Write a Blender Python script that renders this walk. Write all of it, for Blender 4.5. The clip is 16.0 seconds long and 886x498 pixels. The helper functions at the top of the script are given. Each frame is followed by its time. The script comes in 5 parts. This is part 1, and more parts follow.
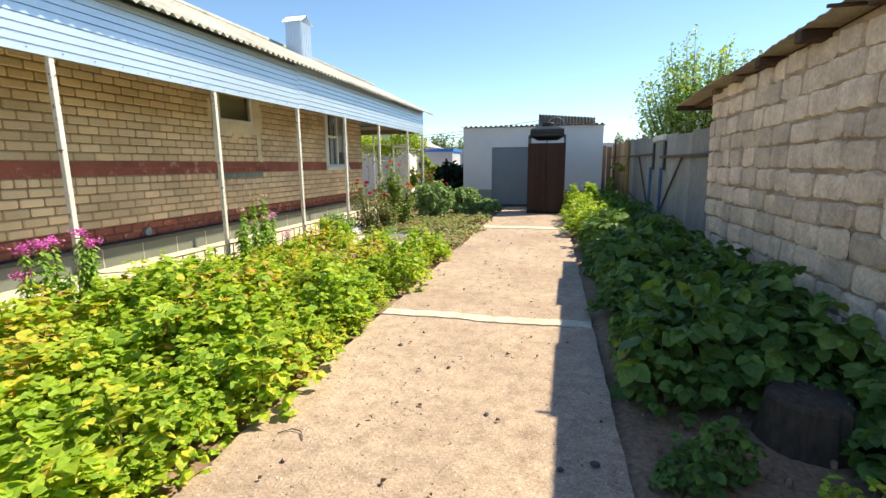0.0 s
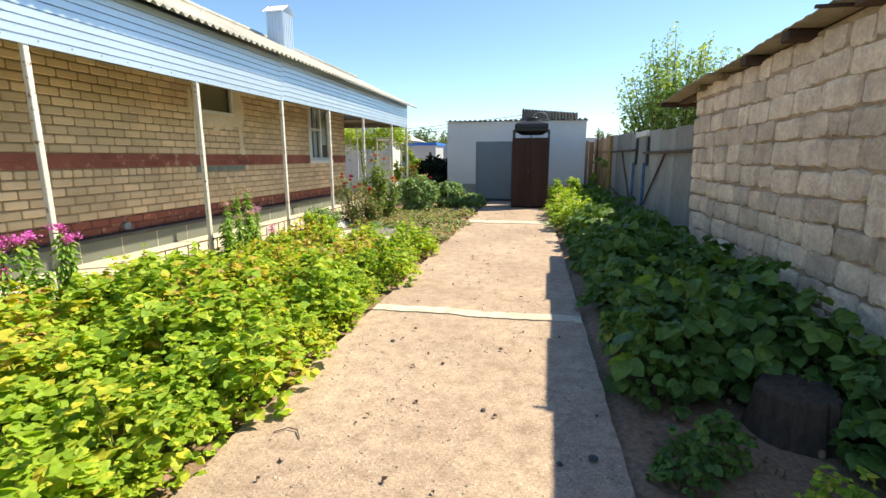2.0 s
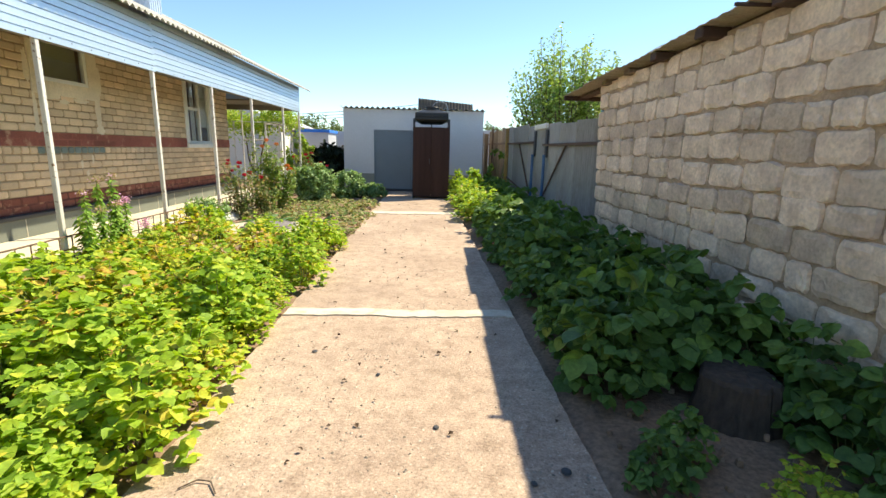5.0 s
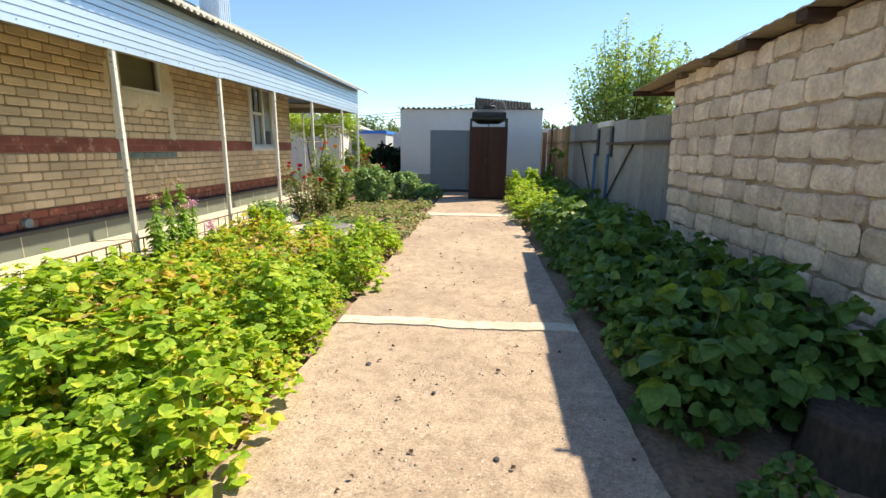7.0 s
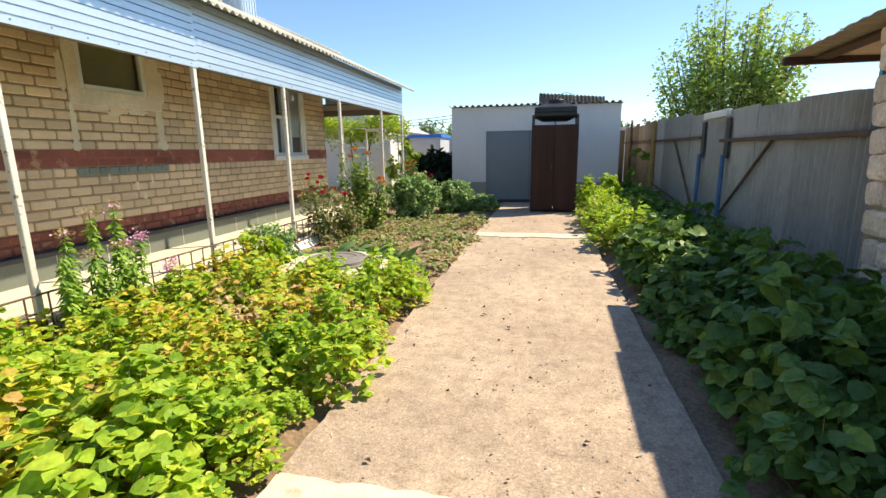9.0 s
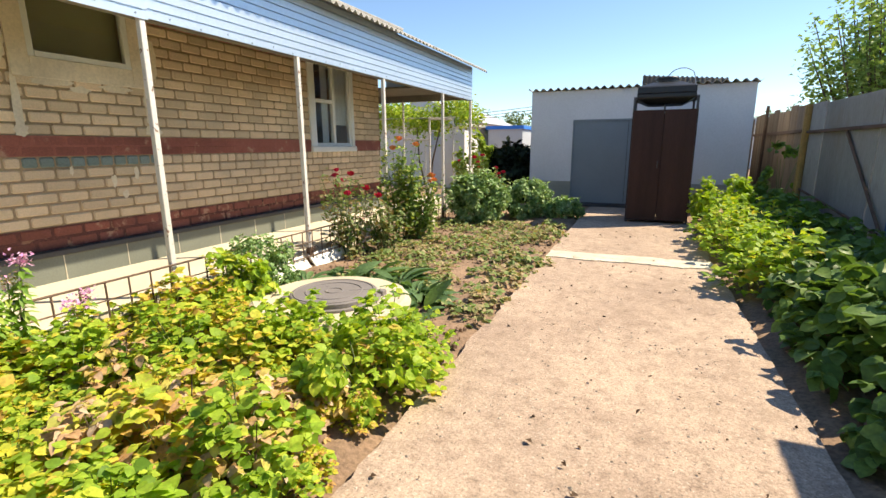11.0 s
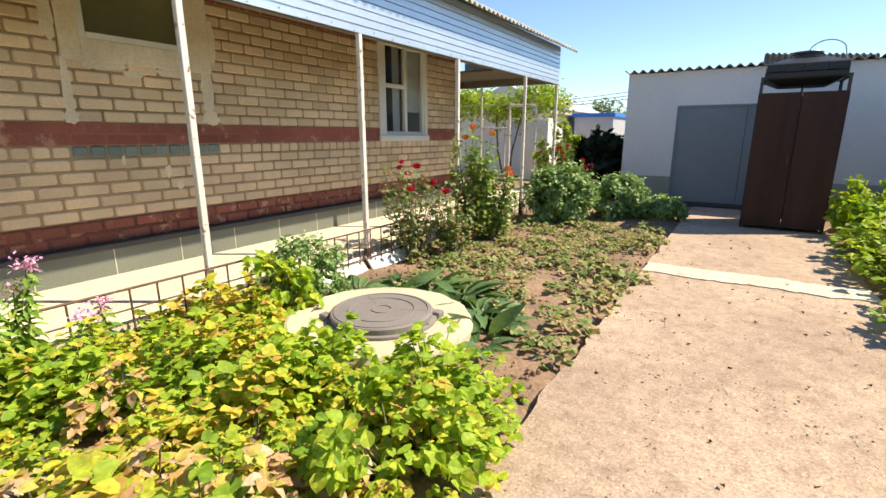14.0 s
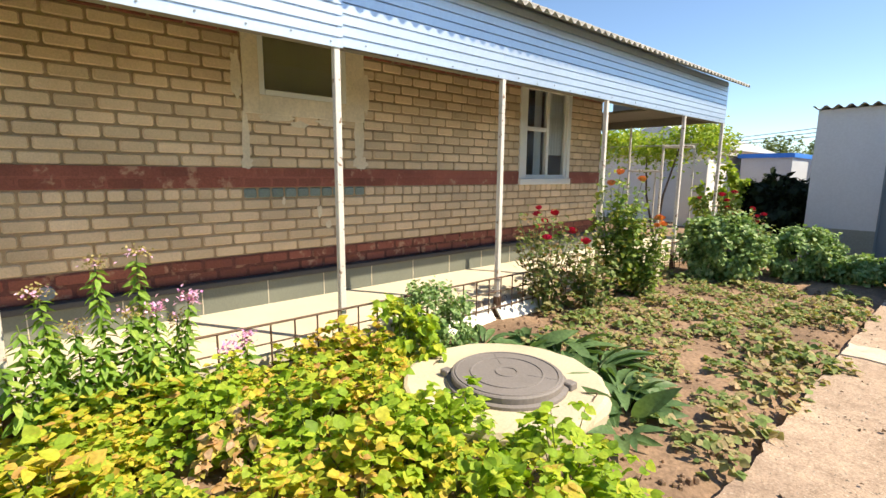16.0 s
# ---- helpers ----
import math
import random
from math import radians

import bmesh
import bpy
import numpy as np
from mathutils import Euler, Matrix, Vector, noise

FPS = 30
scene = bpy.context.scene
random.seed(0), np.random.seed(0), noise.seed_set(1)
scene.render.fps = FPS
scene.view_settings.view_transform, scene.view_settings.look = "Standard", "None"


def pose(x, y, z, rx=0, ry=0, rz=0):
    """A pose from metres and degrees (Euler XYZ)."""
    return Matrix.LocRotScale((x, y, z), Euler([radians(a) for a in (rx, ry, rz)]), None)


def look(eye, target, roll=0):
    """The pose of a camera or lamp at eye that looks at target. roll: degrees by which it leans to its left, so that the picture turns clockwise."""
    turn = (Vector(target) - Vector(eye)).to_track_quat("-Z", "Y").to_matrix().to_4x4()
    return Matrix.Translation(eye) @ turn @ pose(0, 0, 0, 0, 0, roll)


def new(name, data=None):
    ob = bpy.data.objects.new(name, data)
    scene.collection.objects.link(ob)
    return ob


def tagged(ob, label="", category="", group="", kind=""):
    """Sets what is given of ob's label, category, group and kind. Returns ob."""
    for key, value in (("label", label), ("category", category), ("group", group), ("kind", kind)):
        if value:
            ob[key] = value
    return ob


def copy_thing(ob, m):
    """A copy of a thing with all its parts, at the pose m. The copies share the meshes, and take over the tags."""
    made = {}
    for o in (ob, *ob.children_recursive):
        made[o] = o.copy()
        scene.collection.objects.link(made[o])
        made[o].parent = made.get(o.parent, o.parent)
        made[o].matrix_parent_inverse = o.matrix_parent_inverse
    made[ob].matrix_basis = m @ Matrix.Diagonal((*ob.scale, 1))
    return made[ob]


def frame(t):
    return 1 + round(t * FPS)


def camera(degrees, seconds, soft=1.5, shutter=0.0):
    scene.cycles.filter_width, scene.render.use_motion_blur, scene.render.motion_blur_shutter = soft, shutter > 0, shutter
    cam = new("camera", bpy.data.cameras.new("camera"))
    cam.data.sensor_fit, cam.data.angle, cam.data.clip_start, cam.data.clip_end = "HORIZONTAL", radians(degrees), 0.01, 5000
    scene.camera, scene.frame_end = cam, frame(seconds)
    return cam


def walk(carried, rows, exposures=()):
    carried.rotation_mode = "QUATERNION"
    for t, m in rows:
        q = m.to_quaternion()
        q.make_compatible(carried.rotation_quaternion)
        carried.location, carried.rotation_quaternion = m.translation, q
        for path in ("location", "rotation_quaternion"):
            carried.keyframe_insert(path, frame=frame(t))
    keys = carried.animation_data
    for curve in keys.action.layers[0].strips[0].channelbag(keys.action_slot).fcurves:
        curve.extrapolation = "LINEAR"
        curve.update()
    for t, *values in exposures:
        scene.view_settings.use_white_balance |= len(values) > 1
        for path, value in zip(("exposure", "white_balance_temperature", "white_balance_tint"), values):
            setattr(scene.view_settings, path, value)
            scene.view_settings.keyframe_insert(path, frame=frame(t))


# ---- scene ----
cam = camera(86.8, 16.0)
PATH = [
    (0, (0.03, 0.057, 1.456), (-0.435, 1.969, 1.099), -0.5),
    (0.5, (0.025, 0.066, 1.461), (-0.424, 1.981, 1.099), -0.3),
    (1, (0.021, 0.072, 1.466), (-0.4, 1.992, 1.098), -0.2),
    (1.5, (0.021, 0.054, 1.456), (-0.381, 1.976, 1.08), -0.3),
    (2, (-0.063, 0.055, 1.466), (-0.45, 1.98, 1.083), -0.1),
    (2.5, (-0.145, 0.127, 1.441), (-0.508, 2.057, 1.059), 0.0),
    (3, (-0.261, 0.342, 1.405), (-0.561, 2.281, 1.019), 0.2),
    (3.5, (-0.339, 0.436, 1.42), (-0.394, 2.393, 1.011), 0.7),
    (3.7, (-0.345, 0.429, 1.417), (-0.278, 2.383, 0.996), 1.0),
    (5.8, (-0.424, 0.385, 1.44), (-0.365, 2.343, 1.035), 1.7),
    (6, (-0.428, 0.411, 1.45), (-0.454, 2.371, 1.05), 1.5),
    (6.5, (-0.436, 0.476, 1.441), (-0.547, 2.43, 1.03), 1.0),
    (7, (-0.433, 0.604, 1.449), (-0.593, 2.552, 1.025), 0.6),
    (7.5, (-0.459, 0.982, 1.456), (-0.662, 2.925, 1.029), 0.4),
    (8, (-0.386, 1.546, 1.445), (-0.652, 3.483, 1.024), 0.0),
    (8.5, (-0.396, 2.132, 1.437), (-0.732, 4.061, 1.031), -0.4),
    (8.7, (-0.412, 2.36, 1.455), (-0.782, 4.283, 1.049), -0.6),
    (10.8, (-0.479, 4.516, 1.435), (-1.225, 6.322, 1.009), -0.4),
    (11, (-0.538, 4.678, 1.412), (-1.306, 6.475, 0.983), -0.3),
    (11.5, (-0.68, 5.022, 1.42), (-1.585, 6.752, 0.983), 0.1),
    (12, (-0.709, 5.31, 1.402), (-1.674, 7.002, 0.951), 0.1),
    (12.5, (-0.704, 5.471, 1.398), (-1.704, 7.141, 0.937), 0.0),
    (13, (-0.739, 5.484, 1.396), (-1.774, 7.13, 0.925), -0.1),
    (13.5, (-0.784, 5.439, 1.409), (-1.833, 7.074, 0.934), 0.0),
    (14, (-0.823, 5.415, 1.426), (-1.874, 7.05, 0.952), -0.0),
    (14.5, (-0.837, 5.375, 1.426), (-1.892, 7.009, 0.958), -0.1),
    (15, (-0.837, 5.369, 1.431), (-1.923, 6.99, 0.993), -0.2),
    (15.5, (-0.883, 5.499, 1.445), (-2.092, 7.045, 1.062), 0.1),
    (16, (-0.984, 5.623, 1.492), (-2.479, 6.912, 1.172), 0.5),
]
EXPOSURE = [(0.0, 0.79, 7150, 3), (3.7, 0.8, 7150, 3), (5.8, 0.92, 7150, 3), (6.5, 0.78, 7150, 3), (8.5, 0.75, 7150, 3), (11.0, 0.76, 7250, 8), (16.0, 0.76, 7250, 8)]
walk(cam, [(t, look(eye, target, roll)) for t, eye, target, roll in PATH], EXPOSURE)

# ---- world, sun ----
SUN_TO = Vector((0.541, 0.347, 0.766)).normalized()
world = bpy.data.worlds.new("sky")
scene.world = world
world.use_nodes = True
wn = world.node_tree
sky = wn.nodes.new("ShaderNodeTexSky")
sky.sky_type = 'NISHITA'
sky.sun_disc = False
sky.sun_elevation = math.asin(SUN_TO.z)
sky.sun_rotation = math.atan2(SUN_TO.x, SUN_TO.y)
sky.air_density, sky.dust_density, sky.ozone_density = 0.85, 0.0, 5.0
wn.links.new(sky.outputs[0], wn.nodes["Background"].inputs[0])
wn.nodes["Background"].inputs[1].default_value = 0.14
sun_data = bpy.data.lights.new("sun", 'SUN')
sun_data.energy, sun_data.angle, sun_data.color = 5.0, radians(0.55), (1.0, 0.89, 0.73)
sun = new("sun", sun_data)
sun.matrix_world = look((0, 0, 20), Vector((0, 0, 20)) - SUN_TO)


# ---- materials ----
def nodes_of(name):
    m = bpy.data.materials.new(name)
    m.use_nodes = True
    nt = m.node_tree
    return m, nt, nt.nodes["Principled BSDF"]


def noise_node(nt, scale, detail=4, rough=0.55, stretch=(1, 1, 1)):
    g = nt.nodes.new("ShaderNodeNewGeometry")
    mp = nt.nodes.new("ShaderNodeMapping")
    mp.inputs["Scale"].default_value = stretch
    nt.links.new(g.outputs["Position"], mp.inputs[0])
    n = nt.nodes.new("ShaderNodeTexNoise")
    n.inputs["Scale"].default_value = scale
    n.inputs["Detail"].default_value = detail
    n.inputs["Roughness"].default_value = rough
    nt.links.new(mp.outputs[0], n.inputs["Vector"])
    return n.outputs["Fac"]


def ramp(nt, fac, stops):
    r = nt.nodes.new("ShaderNodeValToRGB")
    while len(r.color_ramp.elements) < len(stops):
        r.color_ramp.elements.new(0.5)
    for e, (p, c) in zip(r.color_ramp.elements, stops):
        e.position, e.color = p, (*c, 1)
    if fac is not None:
        nt.links.new(fac, r.inputs[0])
    return r


def mixed(nt, fac, a, b, mode='MIX'):
    m = nt.nodes.new("ShaderNodeMix")
    m.data_type, m.blend_type = 'RGBA', mode
    for sock, v in ((m.inputs[0], fac), (m.inputs[6], a), (m.inputs[7], b)):
        if isinstance(v, (int, float)):
            sock.default_value = v
        elif isinstance(v, tuple):
            sock.default_value = (*v, 1)
        else:
            nt.links.new(v, sock)
    return m.outputs[2]


def scaled(c, k):
    return tuple(min(1.0, v * k) for v in c)


def surface(name, color, rough=0.8, fine=60.0, coarse=1.5, vary=0.25, bump=0.3, depth=0.004, metal=0.0,
            stain=None, stain_at=(0.55, 0.7), stain_scale=2.5, per_object=0.0, per_island=0.0, stretch=(1, 1, 1), spec=0.4):
    """Grain and blotches at two scales, an optional stain with a shape of its own, and tone by piece."""
    m, nt, b = nodes_of(name)
    f1 = noise_node(nt, fine, 5, 0.6, stretch)
    f2 = noise_node(nt, coarse, 4, 0.55, stretch)
    c = ramp(nt, f2, [(0.3, scaled(color, 1 - vary)), (0.7, scaled(color, 1 + vary * 0.6))]).outputs[0]
    g = ramp(nt, f1, [(0.3, (1 - vary,) * 3), (0.7, (1.0 + vary * 0.3,) * 3)]).outputs[0]
    c = mixed(nt, 1.0, c, g, 'MULTIPLY')
    if per_object or per_island:
        if per_object:
            src = nt.nodes.new("ShaderNodeObjectInfo").outputs["Random"]
            k = per_object
        else:
            src = nt.nodes.new("ShaderNodeNewGeometry").outputs["Random Per Island"]
            k = per_island
        c = mixed(nt, 1.0, c, ramp(nt, src, [(0, (1 - k,) * 3), (1, (1 + k * 0.5,) * 3)]).outputs[0], 'MULTIPLY')
    if stain:
        s = ramp(nt, noise_node(nt, stain_scale, 6, 0.65), [(stain_at[0], (0, 0, 0)), (stain_at[1], (1, 1, 1))]).outputs[0]
        c = mixed(nt, s, c, stain)
    nt.links.new(c, b.inputs["Base Color"])
    b.inputs["Roughness"].default_value = rough
    b.inputs["Metallic"].default_value = metal
    b.inputs["Specular IOR Level"].default_value = spec
    if bump:
        bp = nt.nodes.new("ShaderNodeBump")
        bp.inputs["Strength"].default_value = bump
        bp.inputs["Distance"].default_value = depth
        hgt = f1 if depth < 0.015 else mixed(nt, 0.6, f1, noise_node(nt, 11, 7, 0.7))
        nt.links.new(hgt, bp.inputs["Height"])
        nt.links.new(bp.outputs[0], b.inputs["Normal"])
    return m


def leafy(name, stops, rough=0.6, through_light=0.35, by_plant=0.0):
    """Leaf surface: each leaf its own tone, drifting from plant to plant, light shining through."""
    m, nt, b = nodes_of(name)
    isl = nt.nodes.new("ShaderNodeNewGeometry").outputs["Random Per Island"]
    if by_plant:
        mx = nt.nodes.new("ShaderNodeMath")
        mx.operation = 'MULTIPLY_ADD'
        nt.links.new(nt.nodes.new("ShaderNodeObjectInfo").outputs["Random"], mx.inputs[0])
        mx.inputs[1].default_value = by_plant
        sc = nt.nodes.new("ShaderNodeMath")
        sc.operation = 'MULTIPLY'
        nt.links.new(isl, sc.inputs[0])
        sc.inputs[1].default_value = 1.0 - by_plant
        nt.links.new(sc.outputs[0], mx.inputs[2])
        isl = mx.outputs[0]
    c = ramp(nt, isl, stops).outputs[0]
    n = ramp(nt, noise_node(nt, 45, 3), [(0.3, (0.72,) * 3), (0.7, (1.15,) * 3)]).outputs[0]
    c = mixed(nt, 1.0, c, n, 'MULTIPLY')
    nt.links.new(c, b.inputs["Base Color"])
    b.inputs["Roughness"].default_value = rough
    b.inputs["Specular IOR Level"].default_value = 0.3
    t = nt.nodes.new("ShaderNodeBsdfTranslucent")
    nt.links.new(mixed(nt, 1.0, c, (1.0, 1.0, 0.45), 'MULTIPLY'), t.inputs[0])
    mx = nt.nodes.new("ShaderNodeMixShader")
    mx.inputs[0].default_value = through_light
    nt.links.new(b.outputs[0], mx.inputs[1])
    nt.links.new(t.outputs[0], mx.inputs[2])
    nt.links.new(mx.outputs[0], nt.nodes["Material Output"].inputs[0])
    return m


M_SOIL = surface("soil", (0.33, 0.22, 0.148), 0.95, 35, 1.2, 0.45, 0.9, 0.02)


def speckled_path():
    m, nt, bs = nodes_of("path_aggregate")
    geo = nt.nodes.new("ShaderNodeNewGeometry")
    vor = nt.nodes.new("ShaderNodeTexVoronoi")
    vor.inputs["Scale"].default_value = 34
    vor.inputs["Randomness"].default_value = 1.0
    nt.links.new(geo.outputs["Position"], vor.inputs["Vector"])
    base = ramp(nt, noise_node(nt, 0.9, 5), [(0.3, (0.365, 0.27, 0.21)), (0.7, (0.53, 0.405, 0.315))]).outputs[0]
    grain = ramp(nt, noise_node(nt, 75, 8, 0.8), [(0.34, (0.42, 0.4, 0.38)), (0.5, (0.98, 0.98, 0.98)), (0.66, (1.22, 1.22, 1.22))]).outputs[0]
    c = mixed(nt, 1.0, base, grain, 'MULTIPLY')
    stone = ramp(nt, vor.outputs["Color"], [(0.0, (0.27, 0.215, 0.165)), (0.5, (0.39, 0.31, 0.24)), (0.8, (0.48, 0.4, 0.32)), (1.0, (0.62, 0.57, 0.5))]).outputs[0]
    inside = ramp(nt, vor.outputs["Distance"], [(0.12, (1, 1, 1)), (0.34, (0, 0, 0))]).outputs[0]
    worn = ramp(nt, noise_node(nt, 1.6, 5, 0.65), [(0.36, (0, 0, 0)), (0.54, (0.85, 0.85, 0.85))]).outputs[0]
    c = mixed(nt, mixed(nt, 1.0, inside, worn, 'MULTIPLY'), c, stone)
    pits = ramp(nt, noise_node(nt, 38, 7, 0.75), [(0.54, (0, 0, 0)), (0.62, (0.7, 0.7, 0.7))]).outputs[0]
    c = mixed(nt, pits, c, (0.22, 0.165, 0.125))
    flecks = ramp(nt, noise_node(nt, 52, 5, 0.7), [(0.59, (0, 0, 0)), (0.65, (0.75, 0.75, 0.75))]).outputs[0]
    c = mixed(nt, flecks, c, (0.68, 0.6, 0.5))
    mottle = ramp(nt, noise_node(nt, 8, 9, 0.78), [(0.36, (0.72, 0.7, 0.68)), (0.5, (1.0, 1.0, 1.0)), (0.62, (1.16, 1.15, 1.13))]).outputs[0]
    c = mixed(nt, 1.0, c, mottle, 'MULTIPLY')
    damp = ramp(nt, noise_node(nt, 2.1, 6, 0.6), [(0.6, (0, 0, 0)), (0.78, (0.55, 0.55, 0.55))]).outputs[0]
    c = mixed(nt, damp, c, (0.29, 0.22, 0.155))
    nt.links.new(c, bs.inputs["Base Color"])
    bs.inputs["Roughness"].default_value = 0.88
    bs.inputs["Specular IOR Level"].default_value = 0.3
    bp = nt.nodes.new("ShaderNodeBump")
    bp.inputs["Strength"].default_value, bp.inputs["Distance"].default_value = 0.7, 0.008
    hgt = mixed(nt, 0.12, noise_node(nt, 38, 8, 0.75), inside)
    nt.links.new(hgt, bp.inputs["Height"])
    nt.links.new(bp.outputs[0], bs.inputs["Normal"])
    return m


M_PATH = speckled_path()
M_STRIP = surface("pale_mortar", (0.66, 0.6, 0.49), 0.9, 60, 2, 0.2, 0.5, stain=(0.45, 0.36, 0.27), stain_at=(0.52, 0.68), stain_scale=9)
M_PEBBLE = surface("pebble", (0.5, 0.42, 0.34), 0.8, 50, 3, 0.2, 0.2, per_island=0.6)
M_BRICK = surface("buff_brick", (0.81, 0.61, 0.395), 0.9, 110, 1.1, 0.2, 0.3, 0.003, per_object=0.2)
M_BRICK_FAR = surface("buff_brick_far", (0.81, 0.61, 0.395), 0.9, 110, 1.1, 0.2, 0.3, 0.003, per_island=0.2)
M_MORTAR = surface("grey_brown_mortar", (0.43, 0.3, 0.175), 0.95, 80, 2, 0.25, 0.5)
M_RED = surface("red_brown_paint", (0.32, 0.1, 0.065), 0.7, 70, 1.5, 0.25, 0.3, 0.003, stain=(0.46, 0.25, 0.16), stain_at=(0.58, 0.66), stain_scale=6, per_object=0.2)
M_REDDARK = surface("dark_red_paint", (0.17, 0.055, 0.04), 0.75, 60, 2, 0.35, 0.4, stain=(0.34, 0.17, 0.1), stain_at=(0.55, 0.62), stain_scale=7)
M_TEAL = surface("grey_green_paint", (0.22, 0.27, 0.24), 0.7, 70, 2, 0.25, 0.3, per_object=0.15)
M_PLASTER = surface("window_plaster", (0.8, 0.68, 0.5), 0.9, 40, 2, 0.15, 0.4)
M_PLINTH = surface("grey_green_plinth", (0.17, 0.185, 0.155), 0.75, 60, 1.2, 0.15, 0.25)
M_DARK = surface("dark_flashing", (0.06, 0.06, 0.065), 0.6, 40, 2, 0.2, 0.1)
M_PAVE = surface("pale_concrete", (0.68, 0.61, 0.48), 0.9, 70, 1.0, 0.12, 0.35, stain=(0.5, 0.43, 0.32), stain_at=(0.6, 0.75))
M_SHEET = surface("zinc_sheet", (0.58, 0.665, 0.765), 0.38, 30, 0.8, 0.07, 0.03, metal=0.55, spec=0.5)
M_SLATE = surface("wavy_slate", (0.52, 0.5, 0.455), 0.95, 60, 1.2, 0.25, 0.4, stain=(0.25, 0.23, 0.18), stain_at=(0.55, 0.72), stain_scale=3)
M_SLATE_OLD = surface("old_slate", (0.5, 0.42, 0.31), 0.95, 60, 1.2, 0.3, 0.5, stain=(0.27, 0.21, 0.15), stain_at=(0.5, 0.7))
M_SLATE_DARK = surface("dark_slate", (0.11, 0.1, 0.09), 0.95, 60, 1.2, 0.3, 0.5)
M_POST = surface("white_post_paint", (0.72, 0.68, 0.63), 0.5, 60, 3, 0.12, 0.15, stain=(0.25, 0.16, 0.11), stain_at=(0.6, 0.64), stain_scale=16)
M_WHITE = surface("white_frame_paint", (0.78, 0.76, 0.7), 0.45, 60, 2, 0.06, 0.05)
M_RUST = surface("rusty_iron", (0.16, 0.1, 0.07), 0.75, 90, 4, 0.35, 0.3, metal=0.2)
M_BLOCK = surface("shell_block", (0.91, 0.715, 0.555), 0.97, 34, 6.0, 0.24, 0.9, 0.02, per_object=0.25, stain=(0.66, 0.5, 0.37), stain_at=(0.56, 0.72), stain_scale=9)
M_JOINT = surface("earth_mortar", (0.5, 0.375, 0.265), 0.97, 50, 3, 0.3, 0.9, 0.015)
M_TIMBER = surface("dark_timber", (0.085, 0.05, 0.035), 0.85, 25, 2, 0.3, 0.4, stretch=(1, 1, 6))
M_SOFFIT = surface("grey_soffit_board", (0.2, 0.18, 0.15), 0.8, 30, 1, 0.2, 0.2)
M_FENCE = surface("grey_sheet_fence", (0.38, 0.375, 0.36), 0.85, 30, 1.2, 0.18, 0.2, stretch=(1, 1, 0.25), per_object=0.25, stain=(0.24, 0.21, 0.17), stain_at=(0.55, 0.75), stain_scale=1.5)
M_PLANK = surface("weathered_plank", (0.25, 0.185, 0.125), 0.85, 30, 1.5, 0.3, 0.4, stretch=(4, 4, 0.4), per_object=0.3)
M_BLUE = surface("blue_post_paint", (0.07, 0.17, 0.36), 0.55, 50, 3, 0.25, 0.15)
M_CYAN = surface("sky_blue_paint", (0.12, 0.42, 0.6), 0.6, 50, 3, 0.2, 0.15)
M_BLIND = surface("olive_blind", (0.58, 0.53, 0.3), 0.9, 40, 2, 0.12, 0.05)
M_OCHRE = surface("ochre_post_paint", (0.42, 0.26, 0.08), 0.6, 50, 3, 0.3, 0.15)
M_GARAGE = surface("pale_blue_white_wash", (0.7, 0.715, 0.75), 0.9, 30, 0.7, 0.07, 0.25)
M_DADO = surface("grey_dado", (0.36, 0.37, 0.33), 0.9, 40, 1, 0.15, 0.2)
M_GDOOR = surface("grey_steel_door", (0.2, 0.245, 0.29), 0.55, 40, 1.2, 0.1, 0.08)
M_BROWN = surface("brown_steel_panel", (0.062, 0.028, 0.021), 0.58, 25, 1.0, 0.3, 0.06, stretch=(5, 5, 0.3), spec=0.22)
M_BLACK = surface("black_plastic", (0.018, 0.019, 0.022), 0.42, 40, 2, 0.15, 0.04)
M_GREY = surface("grey_polymer_lid", (0.225, 0.205, 0.2), 0.7, 70, 2, 0.15, 0.25)
M_RING = surface("cast_concrete_ring", (0.6, 0.525, 0.39), 0.93, 55, 1.8, 0.15, 0.6, 0.008, stain=(0.5, 0.42, 0.3), stain_at=(0.6, 0.7), stain_scale=6)
M_STUMP = surface("old_wood_stump", (0.085, 0.062, 0.048), 0.9, 35, 4, 0.4, 0.8, 0.015, stretch=(1, 1, 0.3))
M_STEM = surface("green_stem", (0.16, 0.2, 0.07), 0.7, 60, 5, 0.3, 0)
M_BARK = surface("bark", (0.16, 0.12, 0.09), 0.9, 30, 4, 0.35, 0.6)
M_CLOTH = surface("pale_curtain", (0.86, 0.83, 0.77), 0.9, 30, 3, 0.1, 0)
M_INSIDE = surface("room_wall", (0.16, 0.15, 0.1), 0.9, 30, 1, 0.1, 0)
M_PALEWALL = surface("white_outbuilding", (0.75, 0.73, 0.7), 0.9, 30, 1, 0.08, 0.15)
M_FARFENCE = surface("pale_grey_sheet", (0.5, 0.53, 0.57), 0.6, 20, 1, 0.08, 0.05)
M_BLUEROOF = surface("blue_roof", (0.03, 0.2, 0.7), 0.5, 20, 1, 0.1, 0)
M_WIRE = surface("black_wire", (0.03, 0.03, 0.03), 0.6, 20, 1, 0.1, 0)

